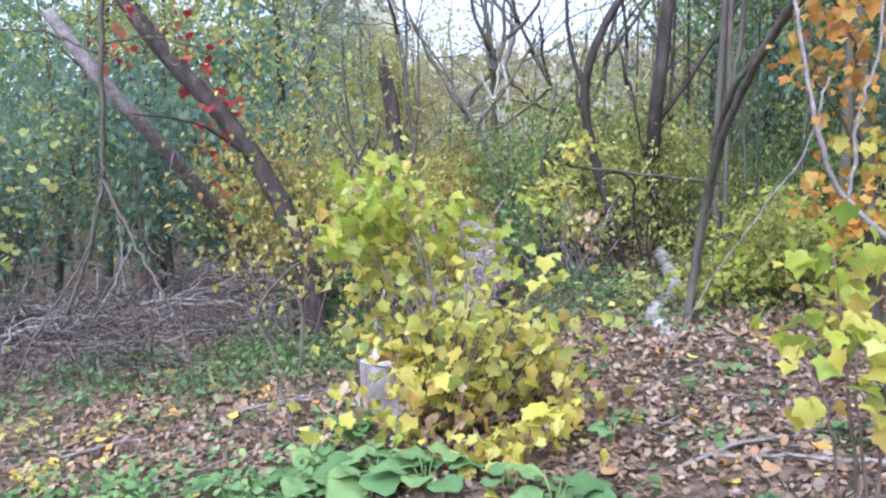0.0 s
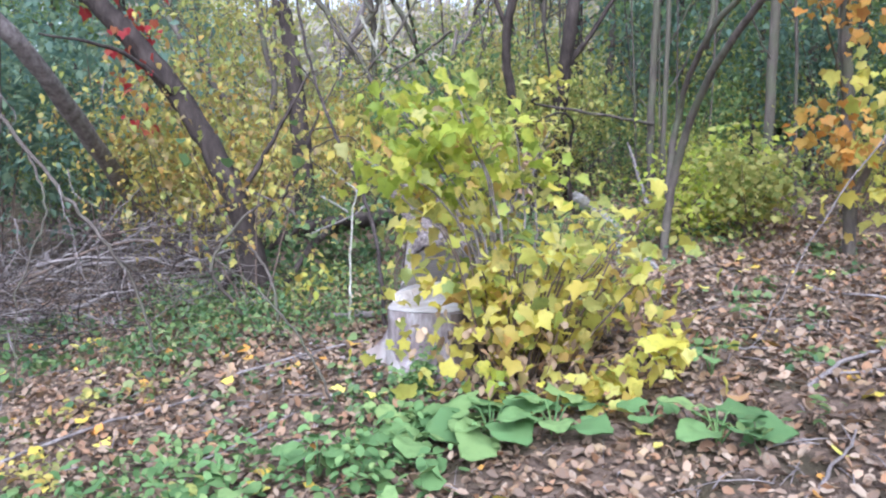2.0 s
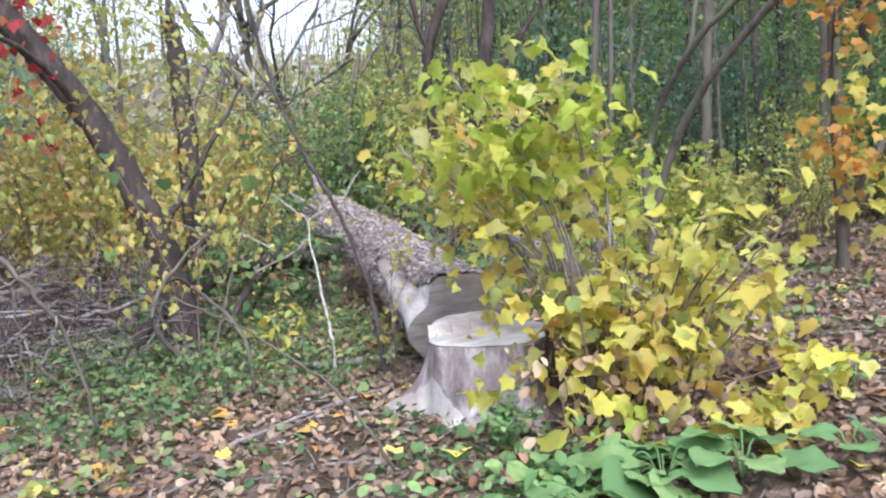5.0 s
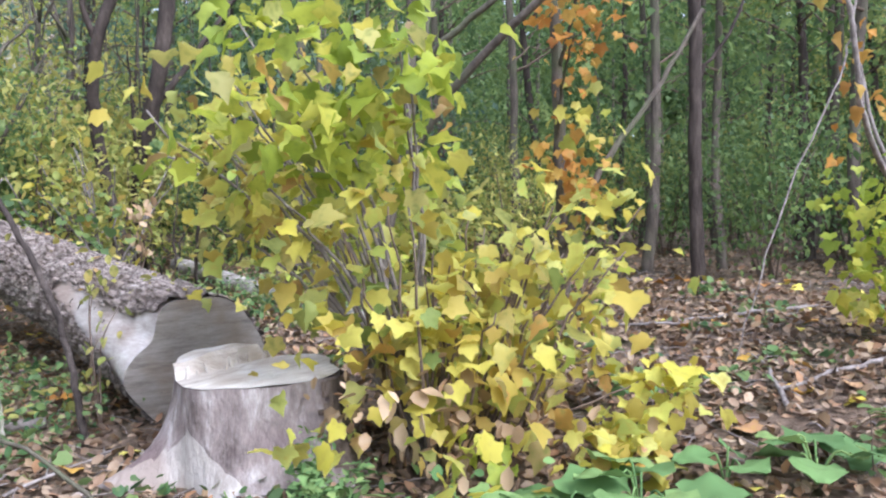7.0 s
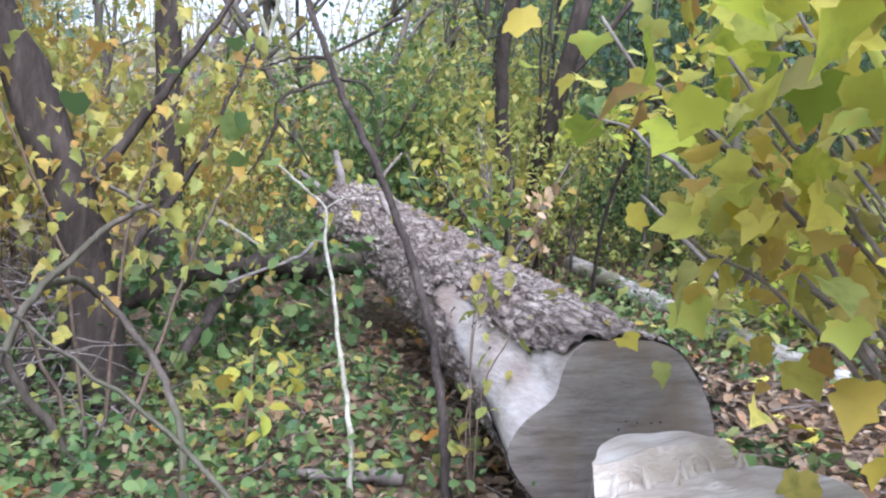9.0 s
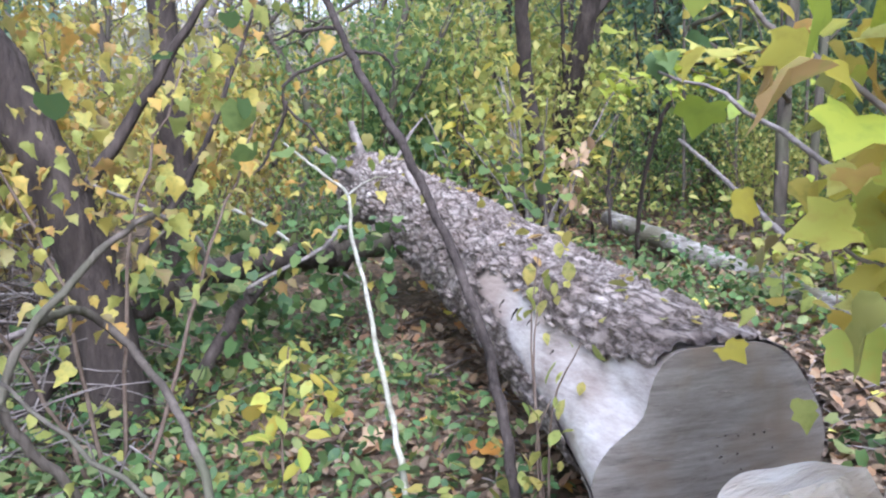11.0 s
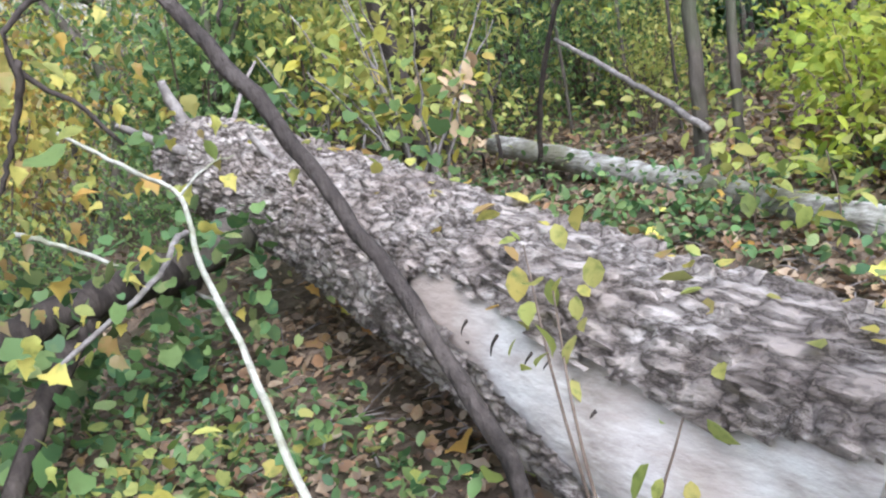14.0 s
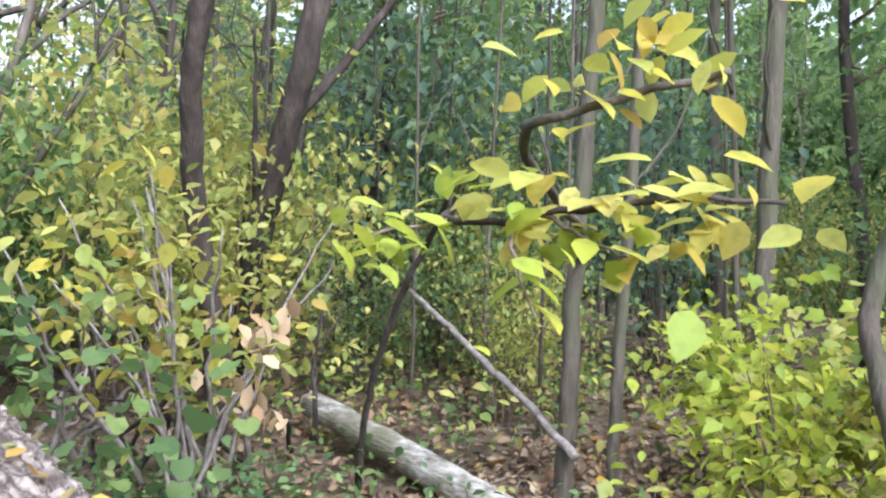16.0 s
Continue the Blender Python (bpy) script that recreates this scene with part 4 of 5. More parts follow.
# far woods on the slope and all round, the unseen back added to darken
n = 96000
az = np.concatenate([rng.uniform(-180, 180, 48000), rng.uniform(26, 120, 30000), rng.uniform(-10, 30, 18000)])
r = np.concatenate([rng.uniform(30, 95, 48000), rng.uniform(30, 48, 30000), rng.uniform(30, 75, 18000)])
fx, fy = -1.8 + r * np.sin(np.radians(az)), 1.5 + r * np.cos(np.radians(az))
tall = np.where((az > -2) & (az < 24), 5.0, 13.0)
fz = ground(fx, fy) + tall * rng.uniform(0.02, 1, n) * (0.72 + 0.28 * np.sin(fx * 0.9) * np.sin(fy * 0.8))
# the hill sector takes the leaf palette with haze mixed into its colour
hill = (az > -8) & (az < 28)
for sel, m, lab in ((hill, L_HILL, "autumn woods covering the far slope, haze put into the leaf colour"), (~hill & (az < 26), L_DEEP, "deep green woods far behind the trees"), (~hill & (az >= 26), L_GREEN, "green woods far behind the young trunks")):
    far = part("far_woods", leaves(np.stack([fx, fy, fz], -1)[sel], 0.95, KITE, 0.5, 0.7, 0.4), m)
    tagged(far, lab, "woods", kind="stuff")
tv = []
for q in range(150):
    a, rr = radians(rng.uniform(-8, 28)), rng.uniform(28, 80)
    x, y = -1.8 + rr * math.sin(a), 1.5 + rr * math.cos(a)
    h = rng.uniform(5, 10)
    tv.append(tube([(x, y, G(x, y)), (x + rng.normal(0, 0.2), y, G(x, y) + h * 0.5), (x + rng.normal(0, 0.6), y, G(x, y) + h)], 0.09, 0.02, 5, 7, 0.03))
far = part("far_trunks", joined(tv), M_GREYTWIG)
tagged(far, "bare grey trunks on the far slope", "woods", kind="stuff")

# ---- the shrub beside the stump ----
BX, BY = 0.05, 4.95
bush = thing("maple_shrub", (BX, BY, G(BX, BY)), "many-stemmed yellow and green maple shrub beside the stump", "shrub")
low, high, gold, mid, stems = [], [], [], [], []
for q in range(44):
    a, s = rng.uniform(0, 2 * math.pi), rng.uniform(0.25, 1)
    h = rng.uniform(0.55, 1.05)
    e = np.array([BX + 0.2 + math.cos(a) * 0.85 * s, BY - 0.15 + math.sin(a) * 0.55 * s, G(BX, BY) + h])
    b = np.array([BX + math.cos(a) * 0.22 * s, BY + math.sin(a) * 0.2 * s, G(BX, BY) - 0.05])
    m = b * 0.45 + e * 0.55 + np.array([0, 0, 0.12])
    stems.append(bough("stem", [b, m, e], 0.009, 0.003, 5, 10, 0.008, M_TWIG, bush))
    mid += [e, (e + m) / 2, m]
for e in ((-0.62, 5.15, 1.5), (-0.65, 5.1, 1.25), (-0.5, 5.1, 1.35), (-0.25, 5.3, 1.15), (0.1, 5.2, 1.4), (-0.6, 5.3, 1.0), (-0.35, 4.9, 1.6), (-0.1, 5.6, 1.0), (0.3, 5.4, 1.2), (-0.52, 5.6, 1.45), (-0.4, 5.75, 1.2), (-0.2, 5.7, 1.6),
          (-0.62, 5.45, 1.65), (-0.76, 5.8, 1.32), (-0.3, 5.85, 0.95), (0.0, 5.8, 1.3), (-0.35, 5.8, 1.45), (-0.15, 5.9, 1.35), (-0.05, 5.7, 0.8), (-0.35, 4.85, 1.5), (-0.4, 5.89, 0.9), (-0.7, 5.5, 1.2)):
    e = np.array(e)
    b = np.array([BX - 0.05, BY + 0.1, G(BX, BY)])
    m = b * 0.5 + e * 0.5 + np.array([0.1, 0.05, 0.15])
    stems.append(bough("shoot", [b, m, e], 0.012, 0.004, 6, 14, 0.008, M_GREYTWIG, bush))
    (high if e[1] < 5.6 and e[2] > 1.05 else gold).extend([e, e * 0.8 + m * 0.2, e + np.array([0.05, 0, -0.12])])
    mid += [m * 0.4 + e * 0.6, m * 0.7 + e * 0.3]
leaf_parts(stems, clumps(high, 120, (0.12, 0.11, 0.09)), 0.085, LOBED, L_LIME, 0.25, 0.55)
part("foliage", leaves(clumps(gold, 130, (0.14, 0.13, 0.12)), 0.07, MAPLE, 0.3, 0.6), L_YELLOW, bush, "golden lobed leaves")
leaf_parts(stems, clumps(gold, 60, (0.13, 0.12, 0.12)), 0.08, LOBED, L_AUTUMN, 0.6, 0.45)
leaf_parts(stems, clumps(mid, 150, (0.12, 0.11, 0.1)), 0.08, LOBED, L_YELLOW, 0.3, 0.6)
part("foliage", leaves(clumps(mid, 330, (0.14, 0.13, 0.12)), 0.075, MAPLE, 0.3, 0.6), L_YELLOW, bush, "yellow lobed leaves")
part("foliage", leaves(clumps(high, 130, (0.13, 0.12, 0.1)), 0.085, MAPLE, 0.3, 0.6), L_LIME, bush, "fresh lime-green lobed leaves")
part("foliage", leaves(clumps(high, 50, (0.15, 0.14, 0.15)), 0.08, LOBED, 0.6, 0.45), L_AUTUMN, bush, "yellow and orange lobed leaves")
part("foliage", leaves(clumps(mid + high + high, 170, (0.15, 0.13, 0.13)), 0.078, MAPLE, 0.3, 0.6), L_YLIME, bush, "yellow-green lobed leaves")
base = [(BX + rng.normal(0.05, 0.36), BY + rng.normal(-0.12, 0.22), G(BX, BY) + rng.uniform(0.15, 0.62)) for q in range(70)]
part("foliage", leaves(clumps(base, 260, 0.07), 0.08, MAPLE, 0.4, 0.6), L_YELLOW, bush, "yellow lobed leaves low on the stems")
part("foliage", leaves(clumps(base, 120, 0.08), 0.075, LOBED, 0.8, 0.45), L_AUTUMN, bush, "ochre lobed leaves low on the stems")
low = [(BX + rng.normal(0.1, 0.35), BY + rng.normal(-0.1, 0.22), G(BX, BY) + rng.uniform(0.08, 0.4)) for q in range(60)]
part("dry_foliage", leaves(clumps(low, 420, 0.07), 0.065, CURL, 0.9, 0.5), L_DRY, bush, "withered brown leaves")
part("foliage", leaves(clumps([(0.5, 4.3, 0.1), (0.35, 4.35, 0.05), (0.05, 4.35, 0.02), (-0.15, 4.4, 0), (0.6, 4.2, 0.2), (0.25, 4.3, -0.02)], 110, (0.09, 0.08, 0.06)), 0.075, MAPLE, 0.5, 0.4), L_YELLOW, bush, "low yellow leaves")
tip = bough("shoot", [(0.0, 5.05, 0.0), (-0.1, 5.7, 0.75), (-0.13, 6.3, 1.15), (-0.15, 6.6, 1.28)], 0.011, 0.004, 6, 16, 0.006, M_GREYTWIG, bush)
leaf_parts(tip, clumps([(-0.12, 6.64, 1.3), (-0.12, 6.58, 1.3)], 7, (0.05, 0.04, 0.04)), 0.06, LOBED, L_GREEN, 0.5, 0.35)
leaf_parts(tip, clumps([(0.05, 6.0, 1.02), (-0.1, 5.9, 1.0), (0.0, 5.75, 0.92)], 24, (0.09, 0.08, 0.06)), 0.1, LOBED, L_YELLOW, 0.6, 0.4)
tip = bough("shoot", [(0.2, 4.8, 0.0), (0.4, 4.45, 0.16), (0.58, 4.26, 0.26)], 0.006, 0.003, 5, 10, 0.004, M_TWIG, bush)
leaf_parts(tip, clumps([(0.58, 4.25, 0.26), (0.52, 4.3, 0.22), (0.64, 4.25, 0.3)], 12, (0.05, 0.05, 0.035)), 0.1, MAPLE, leafy("bright_yellow_leaves", [(0.66, 0.58, 0.08), (0.62, 0.6, 0.12), (0.68, 0.56, 0.06)], 0.5), 0.3, 0.3)
tip = bough("shoot", [(-0.15, 4.85, -0.1), (-0.22, 4.7, 0.06), (-0.28, 4.6, 0.14)], 0.005, 0.003, 5, 8, 0.004, M_TWIG, bush)
leaf_parts(tip, clumps([(-0.28, 4.6, 0.12), (-0.24, 4.62, 0.04)], 14, (0.06, 0.05, 0.05)), 0.085, LOBED, L_LIME, 0.5, 0.35)

# ---- leafy branches and saplings ----
def sprays(pts, n, spread_r, along=True):
    """Places for leaves along a branch."""
    c = curve_through(pts, 40)
    return clumps(c[6:], n, spread_r)


# creeper and autumn leaves on the leaning tree
part("creeper", leaves(sprays([(-2.3, 8.85, 2.1), (-2.6, 8.85, 2.8), (-3.0, 8.9, 3.7)], 70, (0.12, 0.12, 0.25)), 0.075, MAPLE, 0.9, 0.4), L_RED, leaning, "red creeper leaves")
part("creeper", leaves(clumps([(-2.45, 8.6, 1.75), (-2.6, 8.5, 2.3), (-3.6, 8.7, 3.1), (-3.3, 8.4, 3.3)], 60, (0.12, 0.12, 0.28)), 0.07, MAPLE, 0.9, 0.4), L_RED, leaning, "red creeper leaves")
cl = [(-1.6, 8.7, 0.9), (-1.3, 8.5, 1.3), (-1.7, 8.4, 1.4), (-1.1, 8.7, 0.9), (-0.8, 8.9, 1.0), (-1.9, 8.3, 0.9), (-2.2, 8.4, 1.2), (-0.6, 9.1, 1.3), (-1.5, 8.2, 0.7), (-1.2, 9.2, 1.7), (-0.9, 8.8, 1.6), (-2.0, 8.7, 2.0), (-2.4, 8.5, 1.7), (-0.5, 9.0, 0.9), (-1.4, 7.9, 1.1)]
leaf_parts(leaning, clumps(cl, 210, (0.24, 0.24, 0.22)), 0.065, LOBED, L_AUTUMN, 0.6, 0.45)
part("foliage", leaves(clumps(cl, 420, (0.32, 0.3, 0.3)), 0.055, LOBED, 0.6, 0.45), L_AUTUMN, leaning, "yellow and orange leaves")
part("foliage", leaves(clumps([(-2.6, 8.9, 3.3), (-1.9, 9.4, 2.6), (-1.4, 9.6, 3.0), (-3.4, 9.3, 3.7), (-1.0, 9.8, 2.4), (-2.2, 9.6, 3.6)], 1100, (0.4, 0.4, 0.35)), 0.085, KITE, 0.6, 0.45), L_YLIME, leaning, "yellow-green leaves")

# sapling of autumn leaves between the arching branch and the log
aut = thing("autumn_sapling", (-1.45, 7.9, G(-1.45, 7.9)), "thin sapling with yellow and orange leaves", "sapling")
cl, stems = [], []
for b, m, e in (((-1.5, 7.9), (-1.65, 7.9, 0.65), (-1.95, 7.85, 1.3)), ((-1.45, 7.95), (-1.4, 7.95, 0.75), (-1.2, 7.95, 1.4)), ((-1.4, 7.85), (-1.15, 7.9, 0.65), (-0.95, 7.9, 1.2)), ((-1.5, 7.9), (-1.8, 7.75, 0.45), (-2.05, 7.6, 0.8))):
    stems.append(bough("stem", [(b[0], b[1], G(*b) - 0.05), m, e], 0.01, 0.004, 5, 14, 0.008, M_TWIG, aut))
    cl += [m, (np.array(m) + np.array(e)) / 2, e]
leaf_parts(stems, clumps(cl, 90, (0.17, 0.15, 0.14)), 0.06, LOBED, L_AUTUMN, 0.5, 0.45)
leaf_parts(stems, clumps(cl, 70, (0.2, 0.15, 0.16)), 0.045, OVAL, L_YLIME, 0.5, 0.45)
leaf_parts(stems, clumps(cl[2::3], 14, 0.1), 0.09, ROUND, L_GREEN, 0.5, 0.4)
seed = thing("yellow_seedling", (-0.98, 7.45, G(-0.98, 7.45)), "small bright yellow seedling standing in the ivy", "seedling")
part("stem", tube([(-0.98, 7.45, G(-0.98, 7.45) - 0.03), (-0.99, 7.44, 0.15), (-0.97, 7.42, 0.42)], 0.006, 0.003, 5, 8), M_TWIG, seed)
leaf_parts(seed, clumps([(-0.98, 7.43, 0.25), (-0.95, 7.4, 0.38), (-1.02, 7.46, 0.16)], 34, (0.08, 0.08, 0.06)), 0.085, OVAL, L_YELLOW, 0.4, 0.4)
sprig = thing("leafy_sprig", (-0.36, 6.78, G(-0.36, 6.78)), "low sprig with oval yellow-green leaves by the log", "seedling")
for e in ((-0.28, 6.75, 0.5), (-0.42, 6.7, 0.36), (-0.18, 7.1, 0.66), (-0.1, 7.25, 0.72)):
    part("stem", tube([(-0.36, 6.78, G(-0.36, 6.78) - 0.03), ((-0.36 + e[0]) / 2 - 0.05, (6.78 + e[1]) / 2, e[2] * 0.6), e], 0.005, 0.002, 5, 9), M_TWIG, sprig)
    leaf_parts(sprig, clumps([e, (e[0] - 0.04, e[1], e[2] * 0.75), (e[0] - 0.06, e[1], e[2] * 0.4)], 13, (0.04, 0.05, 0.05)), 0.058, OVAL, L_YLIME, 0.8, 0.5)

# orange leaves on the young maple
orange_c = [(3.3, 5.9, 2.2), (3.0, 5.75, 2.35), (2.7, 5.6, 2.35), (2.65, 5.5, 2.6), (2.9, 5.7, 2.75), (3.2, 5.9, 2.7), (2.5, 5.3, 2.9), (3.1, 5.9, 1.45), (2.85, 5.8, 1.5), (3.2, 5.85, 1.2), (2.95, 5.8, 1.25)]
leaf_parts(midtree, clumps(orange_c, 250, (0.14, 0.14, 0.13)), 0.074, MAPLE, L_ORANGE, 0.7, 0.4)
part("foliage", leaves(clumps([(3.3, 5.9, 0.9), (3.4, 5.8, 1.2), (3.2, 5.9, 1.7)], 90, (0.18, 0.18, 0.16)), 0.085, MAPLE, 0.7, 0.4), L_YELLOW, midtree, "yellow leaves")

# hazel arching over the end of the path
hazel = thing("hazel_sapling", (2.62, 9.85, G(2.62, 9.85)), "arching hazel sapling with large oval yellow-green leaves", "sapling")
arch = [(2.62, 9.85, G(2.62, 9.85) - 0.05), (2.48, 9.71, 0.54), (2.36, 9.53, 0.9), (2.25, 9.29, 1.27), (2.19, 9.05, 1.58), (1.9, 8.72, 1.68), (1.5, 8.35, 1.6), (1.02, 7.95, 1.5), (0.98, 7.68, 1.5), (1.08, 7.48, 1.53), (1.24, 7.3, 1.54)]
part("stem", tube(arch, 0.02, 0.005, 7, 50, 0.004), M_DARKBARK, hazel)
tw = [[(1.02, 7.95, 1.5), (0.9, 8.0, 1.47), (0.8, 8.02, 1.43)], [(0.97, 7.75, 1.49), (0.88, 7.66, 1.4), (0.83, 7.58, 1.3)], [(0.98, 7.68, 1.5), (1.0, 7.58, 1.45), (1.0, 7.5, 1.42)], [(1.5, 8.35, 1.6), (1.3, 8.15, 1.65), (1.2, 8.0, 1.66)]]
bearers = [bough("twig", q, 0.006, 0.002, 5, 10, 0.003, M_TWIG, hazel) for q in tw]
leaf_parts(hazel, sprays(arch[7:], 74, (0.06, 0.06, 0.045)), 0.08, OVAL, leafy("pale_yellow_hazel_leaves", [(0.6, 0.54, 0.13), (0.66, 0.58, 0.18), (0.5, 0.52, 0.12), (0.62, 0.48, 0.1)], 0.55), 0.35, 0.35)
leaf_parts(bearers, np.vstack([sprays(q, m, (0.05, 0.05, 0.04)) for q, m in zip(tw, (20, 8, 14, 12))]), 0.08, OVAL, L_LIME, 0.4, 0.35)
limb2 = thing("bare_branch", (2.85, 8.7, 1.6), "brown branch with yellow leaves reaching from the young trunks", "branch")
part("stem", tube([(3.1, 8.86, 1.55), (2.4, 8.45, 1.62), (1.8, 8.2, 1.68), (1.28, 7.95, 1.74), (1.3, 7.76, 1.8), (1.46, 7.5, 1.88)], 0.02, 0.009, 7, 20, 0.004, 0.05), M_TRUNK, limb2)
leaf_parts(limb2, sprays([(1.2, 7.95, 1.8), (1.3, 7.76, 1.9), (1.42, 7.5, 1.98)], 40, (0.08, 0.08, 0.09)), 0.085, OVAL, L_YELLOW, 0.5, 0.4)

# yellow hazel behind the log with withered leaves below
yh = thing("yellow_hazel", (1.75, 10.0, G(1.75, 10.0)), "yellowing hazel bush with some withered brown leaves", "shrub")
cl = []
for q in range(16):
    a = rng.uniform(0, 6.28)
    e = np.array([1.75 + math.cos(a) * rng.uniform(0.2, 0.75), 10.0 + math.sin(a) * rng.uniform(0.2, 0.6), rng.uniform(1.0, 1.9)])
    m = np.array([1.75, 10.0, 0.25]) * 0.5 + e * 0.5 + np.array([0, 0, 0.15])
    part("stem", tube([(1.75 + rng.normal(0, 0.06), 10.0 + rng.normal(0, 0.06), G(1.75, 10.0) - 0.05), m, e], 0.013, 0.004, 5, 12, 0.01), M_GREYTWIG, yh)
    cl += [e, (m + e) / 2, m]
leaf_parts(yh, clumps(cl, 150, (0.14, 0.13, 0.12)), 0.085, OVAL, L_YELLOW, 0.5, 0.4)
part("foliage", leaves(clumps(cl, 420, (0.18, 0.17, 0.16)), 0.08, OVAL, 0.5, 0.4), L_YLIME, yh, "yellow-green leaves")
leaf_parts(yh, clumps([(1.72, 9.62, 1.1), (1.68, 9.65, 0.95), (1.75, 9.6, 0.8), (1.8, 9.6, 1.2)], 34, (0.07, 0.06, 0.07)), 0.09, CURL, L_DRY, 1.0, 0.4, "withered_leaf")

# lush yellow-green sapling by the birch
ys = thing("yellow_green_sapling", (2.75, 7.75, G(2.75, 7.75)), "lush yellow-green sapling beside the birch log", "sapling")
cl, lowcl, stems = [], [], []
for q in range(15):
    a = rng.uniform(0, 6.28)
    e = np.array([2.75 + math.cos(a) * rng.uniform(0.15, 0.55), 7.7 + math.sin(a) * rng.uniform(0.15, 0.55), rng.uniform(0.5, 1.3)])
    m = np.array([2.75, 7.75, 0.25]) * 0.5 + e * 0.5 + np.array([0, 0, 0.1])
    stems.append(bough("stem", [(2.75, 7.75, G(2.75, 7.75) - 0.05), m, e], 0.01, 0.003, 5, 12, 0.008, M_TWIG, ys))
    cl += [e, (m + e) / 2]
    lowcl += [m, m - np.array([0, 0, 0.15])]
leaf_parts(stems, clumps(cl, 230, (0.14, 0.14, 0.14)), 0.066, OVAL, L_LIME, 0.5, 0.4)
part("foliage", leaves(clumps(cl, 800, (0.2, 0.2, 0.2)), 0.06, OVAL, 0.5, 0.4), L_LIME, ys, "yellow-green leaves")
leaf_parts(stems, clumps(lowcl, 60, (0.16, 0.16, 0.1)), 0.1, OVAL, L_AUTUMN, 0.6, 0.4)
for (x, y, h) in ((2.0, 7.95, 0.45), (1.85, 7.5, 0.4), (2.35, 7.3, 0.5)):
    sd = thing("green_seedling", (x, y, G(x, y)), "small leafy green seedling beside the birch log", "seedling", "seedlings by the birch")
    part("stem", tube([(x, y, G(x, y) - 0.03), (x + 0.02, y, G(x, y) + h * 0.5), (x, y + 0.03, G(x, y) + h)], 0.006, 0.003, 5, 8), M_TWIG, sd)
    leaf_parts(sd, clumps([(x, y, G(x, y) + h * s) for s in (0.5, 0.75, 1.0)], 42, (0.11, 0.11, 0.07)), 0.085, OVAL, L_YLIME, 0.4, 0.4)

# sapling at the side of the open ground, orange above and lime below
rs = thing("path_side_sapling", (2.85, 3.5, G(2.85, 3.5)), "young tree with pale bare branches and lime leaves low down", "sapling")
for q, a, b in (([(2.85, 3.5, G(2.85, 3.5) - 0.05), (2.5, 3.56, 0.9), (1.95, 3.68, 1.4), (1.8, 3.7, 1.75), (1.72, 3.75, 2.3), (1.6, 3.9, 3.3)], 0.02, 0.008), ([(1.95, 3.68, 1.4), (2.0, 3.72, 1.8), (2.15, 3.8, 2.3), (2.1, 3.9, 3.2)], 0.011, 0.005),
                ([(1.85, 3.7, 2.0), (1.75, 3.75, 1.65), (1.35, 3.95, 0.95), (1.05, 4.1, 0.25)], 0.007, 0.003), ([(2.85, 3.5, 0.15), (3.0, 3.6, 0.9), (3.0, 3.8, 1.7), (2.9, 4.0, 2.9)], 0.018, 0.008)):
    part("branch", tube(q, a, b, 6, 28, 0.006, 0.05), M_GREYTWIG, rs)
limec = [(2.6, 3.7, 0.75), (2.65, 3.75, 0.55), (2.75, 3.6, 0.4), (2.7, 3.75, 0.95), (2.8, 3.65, 0.65), (2.55, 3.65, 0.9), (2.85, 3.7, 1.05)]
leaf_parts(rs, clumps(limec, 170, (0.14, 0.14, 0.13)), 0.078, MAPLE, L_LIME, 0.6, 0.4)
leaf_parts(rs, clumps([(2.7, 3.65, 0.3), (2.55, 3.75, 0.45)], 36, (0.12, 0.12, 0.08)), 0.075, MAPLE, L_YELLOW, 0.6, 0.4)
leaf_parts(rs, clumps([(1.92, 3.65, 1.5), (2.0, 3.7, 1.9), (1.88, 3.65, 2.2), (2.05, 3.7, 1.65), (2.1, 3.75, 2.3)], 36, (0.11, 0.1, 0.16)), 0.068, LOBED, L_ORANGE, 0.7, 0.4)
# leafy sapling close to where the walk begins
ns = thing("path_side_sapling", (1.42, 2.45, G(1.42, 2.45)), "knee-high maple sapling with lime and yellow leaves", "sapling")
cl, stems = [], []
for e in ((1.25, 2.4, 1.26), (1.32, 2.5, 1.08), (1.2, 2.5, 1.05), (1.45, 2.4, 1.32), (1.4, 2.35, 0.9), (1.62, 2.5, 1.3), (1.55, 2.3, 1.05), (1.28, 2.3, 0.98)):
    m = (1.42 * 0.45 + e[0] * 0.55, 2.45 * 0.45 + e[1] * 0.55, e[2] * 0.62)
    stems.append(bough("stem", [(1.42, 2.45, G(1.42, 2.45) - 0.04), m, e], 0.008, 0.003, 5, 12, 0.006, M_TWIG, ns))
    cl.append(e)
leaf_parts(stems, clumps(cl, 75, (0.08, 0.08, 0.08)), 0.07, MAPLE, L_LIME, 0.6, 0.4)
leaf_parts(stems, clumps([cl[1], cl[4], cl[7]], 55, (0.1, 0.1, 0.09)), 0.07, MAPLE, L_YELLOW, 0.6, 0.4)

